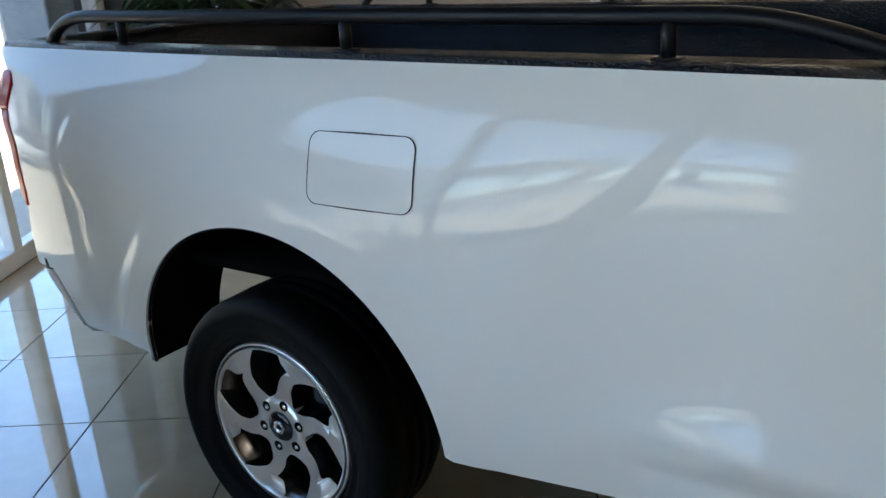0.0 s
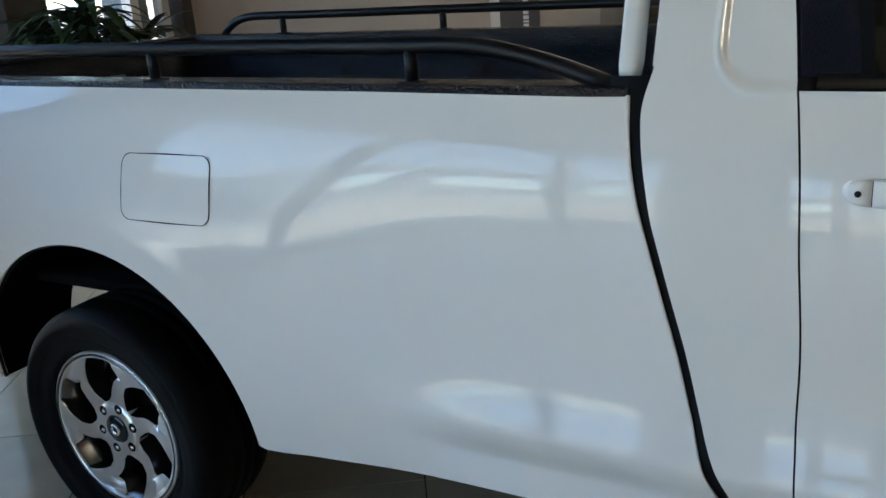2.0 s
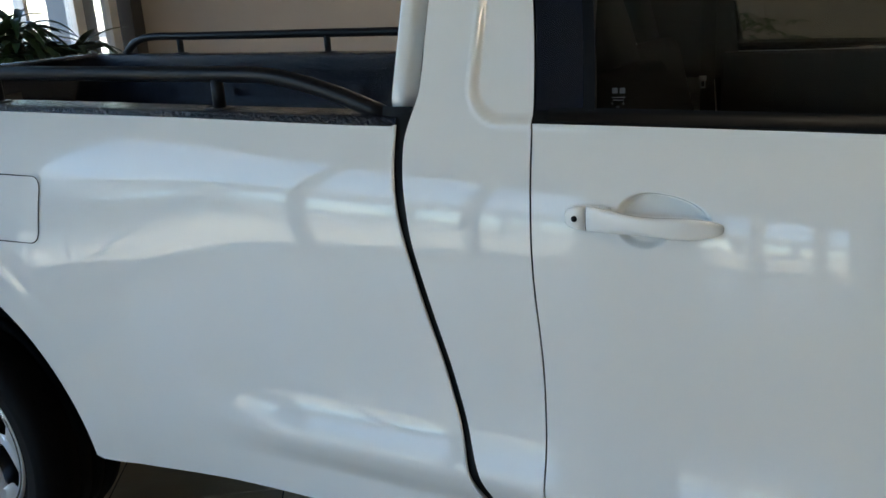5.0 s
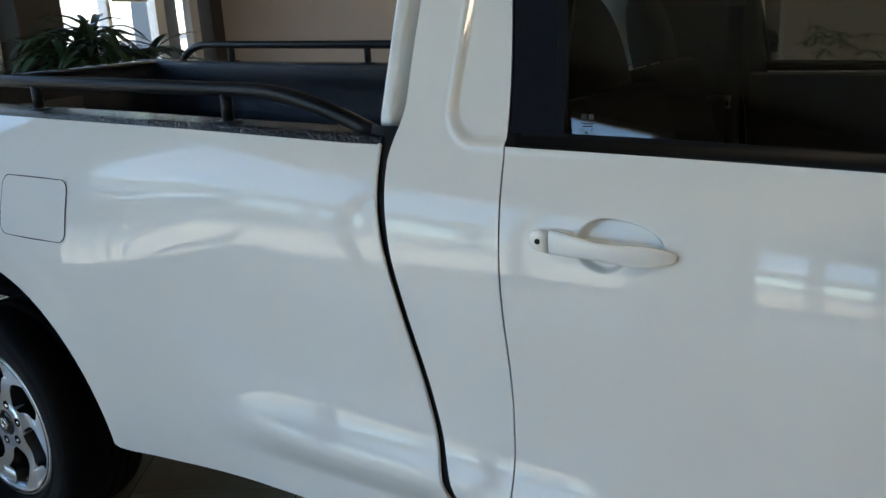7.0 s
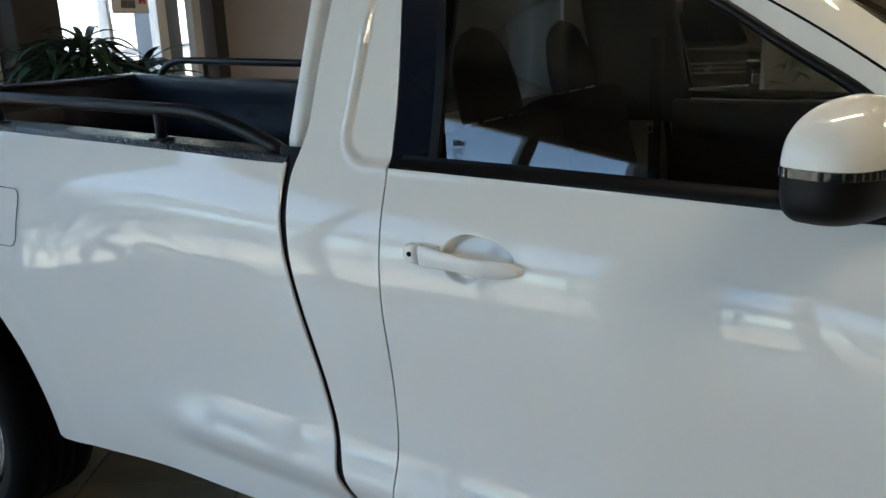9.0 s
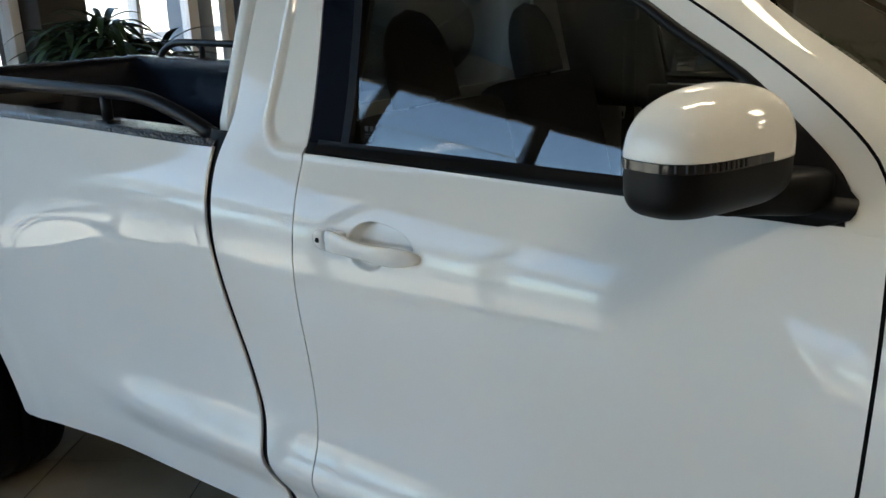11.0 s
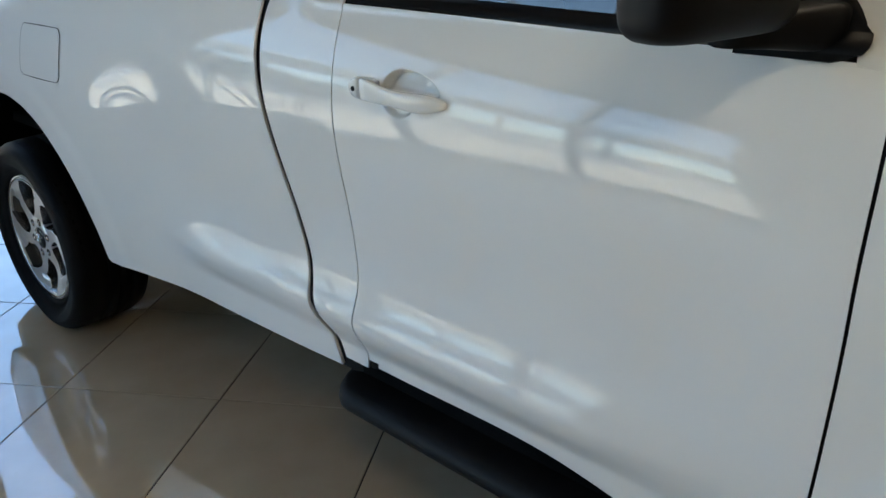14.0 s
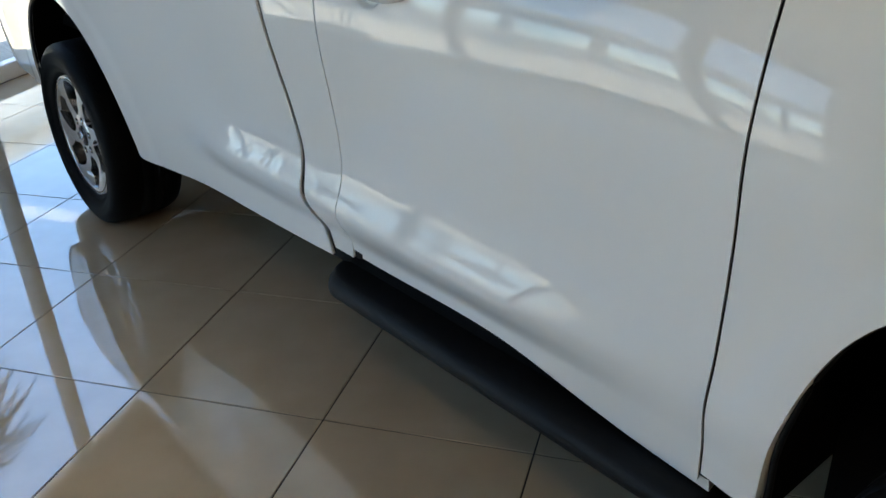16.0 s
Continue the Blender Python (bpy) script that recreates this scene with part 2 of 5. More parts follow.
def lathe(profile, centre, steps=72, axis="y"):
    """Turns a profile of (radius, depth) round the y axis through centre."""
    c = Vector(centre)
    bm = bmesh.new()
    rows = [[bm.verts.new(c + Vector((r * math.cos(t), d, r * math.sin(t)))) for t in (2 * math.pi * k / steps for k in range(steps))] for r, d in profile]
    for a, b in zip(rows, rows[1:]):
        for i in range(steps):
            j = (i + 1) % steps
            bm.faces.new((a[i], a[j], b[j], b[i]))
    bmesh.ops.recalc_face_normals(bm, faces=list(bm.faces))
    return bm


def spline(xs, ys):
    """A natural cubic through a few stations."""
    x, y = np.array(xs, float), np.array(ys, float)
    n, h = len(x), np.diff(x)
    a, r = np.eye(n), np.zeros(n)
    for i in range(1, n - 1):
        a[i, i - 1:i + 2] = h[i - 1], 2 * (h[i - 1] + h[i]), h[i]
        r[i] = 6 * ((y[i + 1] - y[i]) / h[i] - (y[i] - y[i - 1]) / h[i - 1])
    k = np.linalg.solve(a, r)

    def at(v):
        v = np.clip(v, x[0], x[-1])
        i = np.clip(np.searchsorted(x, v) - 1, 0, n - 2)
        d0, d1 = v - x[i], x[i + 1] - v
        return (k[i] * d1**3 + k[i + 1] * d0**3) / (6 * h[i]) + (y[i] / h[i] - k[i] * h[i] / 6) * d1 + (y[i + 1] / h[i] - k[i + 1] * h[i] / 6) * d0
    return at


def ease(a, b, v):
    t = np.clip((v - a) / (b - a), 0, 1)
    return t * t * t * (t * (6 * t - 15) + 10)


# ---- the pickup's flank: depth y over length x and height z ----
MID = 0.975
UPPER = ((0.88, 0.071), (0.96, 0.061), (1.03, 0.053), (1.10, 0.052), (1.17, 0.063), (1.25, 0.091), (1.33, 0.134), (1.45, 0.186), (1.60, 0.244), (1.75, 0.304), (1.86, 0.349))
PLAIN = spline(*zip((0.36, 0.104), (0.42, 0.096), (0.52, 0.084), (0.62, 0.076), (0.75, 0.071), *((z, y - d) for (z, y), d in zip(UPPER, (0.004, 0.0005, 0, 0, 0, 0, 0, 0, 0, 0, 0)))))
LEDGED = spline(*zip((0.36, 0.092), (0.42, 0.0858), (0.48, 0.0842), (0.505, 0.0836), (0.516, 0.0826), (0.527, 0.0786), (0.545, 0.0692), (0.565, 0.0576), (0.588, 0.0472), (0.61, 0.042), (0.635, 0.048), (0.66, 0.060), (0.70, 0.075), (0.78, 0.080), *UPPER))
ARCHES = ((-0.039, 0.41, 0.554, 0.535), (3.50, 0.41, 0.465, 0.560))
SQUARE = (1.0, 0.47)


BEND = spline((0.70, 0.80, 0.90, 1.00, 1.06, 1.10, 1.14, 1.18, 1.22, 1.26, 1.30, 1.35, 1.42, 1.50, 1.60), (0, 0, 0.0012, 0.0045, 0.0064, 0.0060, 0.0038, 0.0011, -0.0016, -0.0042, -0.0060, -0.0060, -0.0032, -0.0008, 0))


def corner_depth(x, z):
    """How far a place lies inside the rounded recess round the side windows."""
    dx, dz, r = x - 1.668, z - 1.352, 0.07
    inner = np.minimum(dx, dz)
    round_off = r - np.hypot(np.maximum(r - dx, 0), np.maximum(r - dz, 0))
    return np.where((dx < r) & (dz < r), round_off, inner)


def handle_dish(x, z):
    """The finger bowl pressed into the door behind its handle."""
    upper = ease(1.174, 1.196, z)
    reach = np.where(x < 2.034, 0.060, 0.050 + 0.066 * upper)
    return (0.012 + 0.016 * upper) * ease(1.0, 0.74, np.hypot((x - 2.034) / reach, (z - 1.187) / 0.050))


def flank(x, z):
    """Depth of the painted skin; it swells towards the wheel arches and draws in towards the tail."""
    k = ease(0.80, 1.28, x) * (1 - 0.75 * ease(2.35, 2.90, x))
    y = PLAIN(z) * (1 - k) + LEDGED(z) * k
    haunch = (1 - ease(0.25, 1.25, x)) * (1 - 0.30 * ease(-0.10, -0.85, x))
    y = y - haunch * (0.066 * ease(1.39, 0.90, z) + 0.016 * np.exp(-((z - 1.30) / 0.09) ** 2)) - 0.036 * ease(2.55, 3.30, x) * ease(1.37, 0.98, z)
    for cx, cz, a, h in ARCHES:
        r = np.hypot((x - cx) / a, np.maximum(z - cz, -0.3) / h)
        y = y - 0.005 * ease(1.28, 1.12, r)
    y = y + handle_dish(x, z) + BEND(z) * np.clip(1.9 - 0.6 * x, 0.3, 1.8) * np.where((z > 0.70) & (z < 1.60), 1.0, 0.0)
    bead = corner_depth(x, z)
    y = y + 0.009 * ease(-0.008, 0.008, bead) - 0.003 * np.exp(-((bead + 0.012) / 0.006) ** 2)
    y = y + (0.08 + 0.22 * ease(1.40, 1.15, z)) * np.maximum(0, -0.85 - x) ** 2 + 0.35 * np.maximum(0, x - 3.6) ** 2
    return y


def flank_normal(x, z):
    e = 1e-3
    return Vector((float(flank(x + e, z) - flank(x - e, z)) / (2 * e), -1.0, float(flank(x, z + e) - flank(x, z - e)) / (2 * e))).normalized()


def sheet(name, grid, mat, parent, label="", off=0.0, fold=0.018, far=False, bend=0.0):
    """A pressed panel on the flank from a grid of (x, z), with true normals and its edges turned inwards."""
    cols, rows = len(grid), len(grid[0])
    pts, nors = [], []
    for col in grid:
        for x, z in col:
            n = flank_normal(x, z)
            p = Vector((x, float(flank(x, z)), z)) + off * n
            if far:
                p, n = Vector((p.x, 2 * MID - p.y, p.z)), Vector((n.x, -n.y, n.z))
            pts.append(p), nors.append(n)
    faces = []
    for i in range(cols - 1):
        for j in range(rows - 1):
            q = (i * rows + j, (i + 1) * rows + j, (i + 1) * rows + j + 1, i * rows + j + 1)
            faces.append(q if not far else q[::-1])
    rim = [(i, 0) for i in range(cols)] + [(cols - 1, j) for j in range(1, rows)] + [(i, rows - 1) for i in range(cols - 2, -1, -1)] + [(0, j) for j in range(rows - 2, 0, -1)]
    ids = [i * rows + j for i, j in rim]
    centre_side = 1 if far else -1
    base = len(pts)
    c = sum((pts[i] for i in ids), Vector()) / len(ids)
    for a in ids:
        pts.append(pts[a].copy()), nors.append(None)
    for a in ids:
        inn = (c - pts[a])
        inn.y = 0
        inn.normalize()
        pts.append(pts[a] - nors[a] * fold + inn * fold * 0.25), nors.append(None)
    m = len(ids)
    for k in range(m):
        q = (base + k, base + m + k, base + m + (k + 1) % m, base + (k + 1) % m)
        faces.append(q if not far else q[::-1])
    me = bpy.data.meshes.new(name)
    me.from_pydata(pts, [], faces)
    me.materials.append(mat)
    me.shade_smooth()
    me.update()
    auto = [v.normal.copy() for v in me.vertices]
    me.normals_split_custom_set_from_vertices([n if n is not None else auto[i] for i, n in enumerate(nors)])
    ob = new(name, me)
    ob.parent = parent
    if label:
        ob["label"] = label
    return ob


def span(a, b, n):
    return [a + (b - a) * i / n for i in range(n + 1)]


# shut lines: x over height
GAP_REAR = spline((0.42, 0.50, 0.60, 0.72, 0.85, 0.95, 1.05, 1.15, 1.25, 1.35, 1.80), (1.748, 1.722, 1.688, 1.650, 1.622, 1.598, 1.574, 1.548, 1.528, 1.514, 1.510))
GAP_DOOR = spline((0.46, 0.60, 0.72, 0.84, 0.96, 1.08, 1.18, 1.27, 1.34, 1.46, 1.80), (1.836, 1.840, 1.833, 1.834, 1.831, 1.824, 1.819, 1.810, 1.800, 1.785, 1.722))
GAP_FRONT = spline((0.40, 0.55, 0.80, 0.95, 1.10, 1.20, 1.33), (2.905, 2.914, 2.929, 2.939, 2.945, 2.943, 2.931))
TUB_TOP = spline((-1.3, -0.65, 0.2, 1.0, 1.6), (1.392, 1.376, 1.362, 1.348, 1.338))
BELT = spline((1.4, 1.82, 2.2, 2.6, 3.2), (1.346, 1.343, 1.338, 1.330, 1.318))
SILL = spline((0.45, 0.6, 1.1, 1.75, 2.3, 2.9, 3.0), (0.412, 0.412, 0.420, 0.440, 0.470, 0.455, 0.450))

TAIL = spline((0.45, 0.60, 0.70, 0.80, 0.90, 1.00, 1.10, 1.20, 1.25, 1.30, 1.33, 1.36, 1.40), (-1.118, -1.142, -1.148, -1.138, -1.114, -1.112, -1.14, -1.192, -1.156, -1.164, -1.216, -1.258, -1.294))
DOOR_LOW = spline((1.8, 2.0, 2.25, 2.43, 2.58, 2.73, 2.95), (0.497, 0.497, 0.500, 0.489, 0.460, 0.434, 0.430))


def arch_columns(which, t0, t1, n, grow=0.0):
    """Points round a wheel opening; the front one is squarer."""
    (cx, cz, a, h), p = ARCHES[which], SQUARE[which]
    return [(cx - (a + grow) * math.copysign(abs(math.cos(t)) ** p, math.cos(t)), cz + (h + grow) * math.sin(t)) for t in span(t0, t1, n)]


def column(x0, z0, x1, z1, n):
    return [(x0 + (x1 - x0) * t, z0 + (z1 - z0) * t) for t in span(0, 1, n)]


truck = thing("pickup_truck", "white single cab pickup with black bed liner and alloy wheels", "pickup truck")

ROWS_UP = 96


def tub_side(far=False):
    cols = []
    tail = -1.15
    for x in span(tail, -0.60, 22):
        cols.append((x, float(np.interp(x, (-1.04, -0.93, -0.60), (0.672, 0.490, 0.462)))))
    cols += arch_columns(0, 0.04, math.pi - 0.02, 80)
    cols += [(x, float(SILL(x))) for x in span(0.535, 1.738, 56)]
    grid = []
    for x, zb in cols:
        col = []
        for t in span(0, 1, ROWS_UP):
            zt = float(TUB_TOP(x)) - 0.004
            z = zb + (zt - zb) * t
            xx = x
            if x < -0.9:
                xx = -0.9 + (x + 0.9) / (tail + 0.9) * (float(TAIL(z)) + 0.9)
            if x > 0.9:
                k = (x - 0.9) / (1.738 - 0.9)
                xx = 0.9 + k * (float(GAP_REAR(z)) - 0.013 - 0.0025 * float(ease(0.62, 0.72, z)) - 0.9)
            col.append((xx, z))
        grid.append(col)
    return sheet("tub_side", grid, PAINT, truck, far=far)


def cab_side(far=False):
    grid = []
    for s in span(0, 1, 30 if far else 84):
        col = []
        for t in span(0, 1, 60 if far else 210):
            z = 0.47 + (1.80 - 0.47) * t
            edge = float(GAP_REAR(z)) + 0.006 + 0.011 * float(ease(0.70, 0.56, z)) + 0.004 * float(ease(1.08, 1.20, z)) + 0.030 * float(ease(1.28, 1.44, z))
            col.append((edge * (1 - s) + (float(GAP_DOOR(z)) - 0.0019) * s, z))
        grid.append(col)
    return sheet("cab_corner", grid, PAINT, truck, far=far)


def door_skin(parent, far=False):
    grid = []
    across = span(0, 1, 60) if far else span(0, 0.11, 16) + span(0.114, 0.31, 96) + span(0.32, 1, 70)
    upward = span(0, 1, ROWS_UP) if far else span(0, 0.70, 60) + span(0.703, 0.93, 92) + span(0.94, 1, 6)
    for s in across:
        col = []
        for t in upward:
            xa = 1.83 + s * 1.1
            zb = float(DOOR_LOW(xa))
            z = zb + (float(BELT(xa)) - zb) * t
            col.append(((float(GAP_DOOR(z)) + 0.0019) * (1 - s) + (float(GAP_FRONT(z)) - 0.0030) * s, z))
        grid.append(col)
    return sheet("door_skin", grid, PAINT, parent, far=far)


def fender(far=False):
    cx, cz, a, h = ARCHES[1]
    cols = [(x, float(SILL(2.95))) for x in span(2.93, 3.02, 5)] + arch_columns(1, 0.05, math.pi - 0.05, 60)
    cols += [(x, 0.45) for x in span(3.99, 4.30, 8)]
    grid = []
    for x, zb in cols:
        top = 1.33 - 0.30 * float(ease(2.9, 4.4, x))
        col = []
        for t in span(0, 1, ROWS_UP):
            z = zb + (top - zb) * t
            k = max(0.0, 1 - (x - 2.93) / 0.5)
            col.append((x + k * (float(GAP_FRONT(z)) + 0.0030 - 2.93), z))
        grid.append(col)
    return sheet("fender", grid, PAINT, truck, far=far)


for far in (False, True):
    tub_side(far), cab_side(far), fender(far)

doors = []
for far in (False, True):
    d = new("door")
    d.parent = truck
    door_skin(d, far)
    doors.append(d)


def ribbon(name, line, width, mat, parent, inset=0.012, far=False):
    """A dark strip behind a shut line, given as points (x, z)."""
    bm = bmesh.new()
    rows = []
    for x, z in line:
        y = float(flank(x, z)) + inset
        row = []
        for dx, dy in ((-width, 0.012), (-width * 0.5, 0.0), (width * 0.5, 0.0), (width, 0.012)):
            yy = y + dy
            row.append(bm.verts.new((x + dx, 2 * MID - yy if far else yy, z)))
        rows.append(row)
    for a, b in zip(rows, rows[1:]):
        for i in range(3):
            bm.faces.new((a[i], a[i + 1], b[i + 1], b[i]))
    return part(name, bm, mat, parent)


for far in (False, True):
    ribbon("shut_line_seal", [(float(GAP_REAR(z)) - 0.008, z) for z in span(0.43, 1.37, 50)], 0.05, SEAL, truck, 0.010, far)
    ribbon("shut_line_seal", [(float(GAP_DOOR(z)), z) for z in span(0.47, 1.80, 50)], 0.03, SEAL, truck, 0.006, far)
    ribbon("shut_line_seal", [(float(GAP_FRONT(z)), z) for z in span(0.44, 1.33, 40)], 0.03, SEAL, truck, 0.006, far)

# ---- upper cab: door frames, glass, pillars, roof, screens, bonnet ----
FRAME_IN = ((2.874, 1.320), (2.868, 1.350), (2.825, 1.406), (2.777, 1.446), (2.700, 1.508), (2.590, 1.572), (2.42, 1.670), (2.24, 1.725), (2.05, 1.745), (1.76, 1.745))
FRAME_OUT = ((2.930, 1.316), (2.926, 1.334), (2.903, 1.397), (2.862, 1.443), (2.786, 1.502), (2.670, 1.577), (2.480, 1.682), (2.290, 1.755), (2.070, 1.790), (1.737, 1.797))
SCREEN = ((3.045, 1.310), (3.030, 1.325), (2.990, 1.402), (2.940, 1.450), (2.870, 1.503), (2.740, 1.585), (2.560, 1.705), (2.360, 1.790), (2.130, 1.835), (1.737, 1.845))


def dense(line, n=6):
    """A smooth line through a few corners."""
    u = [0.0]
    for a, b in zip(line, line[1:]):
        u.append(u[-1] + math.dist(a, b))
    fx, fz = spline(u, [p[0] for p in line]), spline(u, [p[1] for p in line])
    return [(float(fx(t)), float(fz(t))) for t in span(0, u[-1], n * (len(line) - 1))]


frame_in, frame_out, screen_edge = dense(FRAME_IN), dense(FRAME_OUT), dense(SCREEN)


def glass_depth(z):
    """The side windows lean in and bow outwards."""
    d = z - 1.35
    return 0.168 + 0.25 * d + 0.275 * d * d


def flip(p, far):
    return Vector((p[0], 2 * MID - p[1], p[2])) if far else Vector(p)


for far in (False, True):
    edge = [flip((float(GAP_REAR(z)) - 0.0160, float(flank(float(GAP_REAR(z)) - 0.0160, z)) + 0.0035, z), far) for z in span(0.44, 1.335, 60)]
    part("tub_flange", tube(edge, 0.0045, 8), PAINT, truck)

for far, door in zip((False, True), doors):
    grid = [[(a[0] + (b[0] - a[0]) * t, a[1] + (b[1] - a[1]) * t) for t in span(0, 1, 4)] for a, b in zip(frame_out, frame_in)]
    sheet("window_frame", grid, PAINT, door, off=0.0008, fold=0.02, far=far)
    part("frame_seal", tube([flip((x + 0.003, float(flank(x, z)) + 0.016, z + 0.002), far) for x, z in frame_out], 0.010, 8), SEAL, door)
    # black weather strip round the opening
    pts = [flip((x, float(flank(x, z)) + 0.004, z), far) for x, z in frame_in if z > 1.348]
    part("weather_strip", tube(pts, 0.011, 8), BLACK_TRIM, door)
    grid = [[(x, float(BELT(x)) + 0.002 + 0.024 * t) for t in span(0, 1, 4)] for x in span(1.828, 2.79, 24)]
    sheet("belt_moulding", grid, BLACK_TRIM, door, off=0.004, fold=0.02, far=far)
    # gloss black panel on the door's rear upright
    grid = [[(float(GAP_DOOR(z)) + 0.004 + s * 0.095, z) for z in span(1.364, 1.748, 16)] for s in span(0, 1, 4)]
    sheet("pillar_panel", grid, BLACK_GLOSS, door, off=0.001, fold=0.012, far=far)
    grid = [[(float(GAP_DOOR(z)) + 0.098 + s * 0.022, z) for z in span(1.364, 1.748, 16)] for s in span(0, 1, 2)]
    sheet("glass_channel", grid, BLACK_TRIM, door, off=0.005, fold=0.016, far=far)
    # side glass, a bowed sheet set behind the frame
    bm = bmesh.new()
    top = [p for p in frame_in if p[0] > 1.88]
    cols = []
    for x in span(1.90, 2.855, 30):
        zt = float(np.interp(x, [p[0] for p in top[::-1]], [p[1] for p in top[::-1]]))
        col = []
        for t in span(0, 1, 14):
            z = 1.345 + (zt + 0.006 - 1.345) * t
            col.append(bm.verts.new(flip((x, glass_depth(z), z), far)))
        cols.append(col)
    for a, b in zip(cols, cols[1:]):
        for i in range(14):
            bm.faces.new((a[i], b[i], b[i + 1], a[i + 1]))
    g = part("side_glass", bm, TINTED, door, "tinted side window")
    g.visible_shadow = False
    # inner door card and its upper trim
    bm = block(1.86, 2.90, 0.20, 0.235, 0.50, 1.335, 0.012)
    if far:
        bmesh.ops.transform(bm, matrix=Matrix.Translation((0, 2 * MID, 0)) @ Matrix.Diagonal((1, -1, 1, 1)), verts=bm.verts)
        bmesh.ops.reverse_faces(bm, faces=bm.faces)
    part("door_card", bm, DASH, door)
    # fixed front pillar
    rings = []
    for a, b in zip(frame_out, screen_edge):
        ring = []
        for t in span(0, 1, 6):
            x, z = a[0] + 0.004 + (b[0] - a[0]) * t, a[1] + 0.003 + (b[1] - a[1]) * t
            ring.append(flip((x, float(flank(a[0], a[1])) + 0.010 * t + 0.060 * t * t, z), far))
        rings.append(ring)
    part("front_pillar", loft(rings, closed=False), PAINT, truck)

# windscreen, roof and bonnet across the cab
bm = bmesh.new()
rows = []
for (ax, az), (bx, bz) in list(zip(frame_out, screen_edge))[:40:3]:
    y0 = float(flank(ax, az)) + 0.068
    rows.append([bm.verts.new((bx + 0.10 * (1 - (2 * t - 1) ** 2), y0 + (2 * MID - 2 * y0) * t, bz + 0.012)) for t in span(0, 1, 16)])
for a, b in zip(rows, rows[1:]):
    for i in range(16):
        bm.faces.new((a[i], a[i + 1], b[i + 1], b[i]))
ws = part("windscreen", bm, TINTED, truck)
ws.visible_shadow = False
bm = bmesh.new()
rows = []
for x in span(1.53, 2.36, 12):
    z0 = float(np.interp(x, (1.53, 2.1, 2.36), (1.80, 1.825, 1.79)))
    y0 = 0.322 if x < 2.1 else 0.322 + (x - 2.1) * 0.1
    rows.append([bm.verts.new((x, y0 + (2 * MID - 2 * y0) * t, z0 + 0.05 * (1 - (2 * t - 1) ** 4))) for t in span(0, 1, 20)])
for a, b in zip(rows, rows[1:]):
    for i in range(20):
        bm.faces.new((a[i], b[i], b[i + 1], a[i + 1]))
part("roof", bm, PAINT, truck)
part("headliner", block(1.58, 2.45, 0.34, 2 * MID - 0.34, 1.765, 1.775), HEADLINER, truck)
bm = bmesh.new()
rows = []
for x in span(2.96, 4.30, 20):
    y0 = float(flank(x, 1.28)) + 0.035
    z0 = 1.335 - 0.30 * float(ease(2.9, 4.4, x))
    rows.append([bm.verts.new((x + 0.10 * (1 - (2 * t - 1) ** 2), y0 + (2 * MID - 2 * y0) * t, z0 + 0.004 + 0.09 * (1 - (2 * t - 1) ** 4))) for t in span(0, 1, 20)])
for a, b in zip(rows, rows[1:]):
    for i in range(20):
        bm.faces.new((a[i], b[i], b[i + 1], a[i + 1]))
part("bonnet", bm, PAINT, truck)
part("front_bumper", block(4.20, 4.42, 0.18, 2 * MID - 0.18, 0.42, 1.02, 0.06, 3), PAINT, truck)

# back of the cab with its window
bm = bmesh.new()
y0, y1 = 0.20, 2 * MID - 0.20
box(bm, 1.535, 1.565, y0, y1, 0.55, 1.385)
box(bm, 1.535, 1.565, 0.36, 2 * MID - 0.36, 1.70, 1.80)
for far in (False, True):
    # the sides beside the window lean in with the cab
    lean = [(float(flank(1.56, z)) + 0.022, z) for z in (1.385, 1.54, 1.70)]
    for (ya, za), (yb, zb) in zip(lean, lean[1:]):
        quad = [flip(p, far) for p in ((1.535, ya, za), (1.535, 0.50, za), (1.535, 0.50, zb), (1.535, yb, zb))]
        back = [p + Vector((0.03, 0, 0)) for p in quad]
        a, b = [bm.verts.new(p) for p in quad], [bm.verts.new(p) for p in back]
        bm.faces.new(a), bm.faces.new(b[::-1])
        for i in range(4):
            bm.faces.new((a[i], b[i], b[(i + 1) % 4], a[(i + 1) % 4]))
bmesh.ops.recalc_face_normals(bm, faces=bm.faces)
part("cab_rear_wall", bm, PAINT, truck, smooth=False)
rg = part("rear_window", block(1.548, 1.553, 0.49, 2 * MID - 0.49, 1.38, 1.705), TINTED, truck)
rg.visible_shadow = False
for far in (False, True):
    # moulded trim on the inside of the cab corner, from the rear wall to the door opening
    rings = []
    for z in span(1.24, 1.765, 18):
        y = float(flank(1.70, z)) + 0.036
        edge = 1.905 - 0.05 * (z - 1.24)
        sec = [(1.570, y + 0.055), (1.585, y + 0.022), (1.62, y + 0.008), (1.70, y), (1.84, y), (edge - 0.012, y - 0.002), (edge, y - 0.014), (edge, y - 0.028)]
        rings.append([flip((x, yy, z), far) for x, yy in sec])
    part("pillar_trim", loft(rings, closed=False), DASH, truck, "dark moulded cab corner trim")
part("cab_floor", block(1.56, 3.0, 0.18, 2 * MID - 0.18, 0.50, 0.56), WELL, truck)
part("dashboard", block(2.72, 3.08, 0.30, 2 * MID - 0.30, 0.95, 1.30, 0.06, 4), DASH, truck)
rear_trim = part("rear_trim", block(1.566, 1.62, 0.24, 2 * MID - 0.24, 0.56, 1.34, 0.01), DASH, truck)


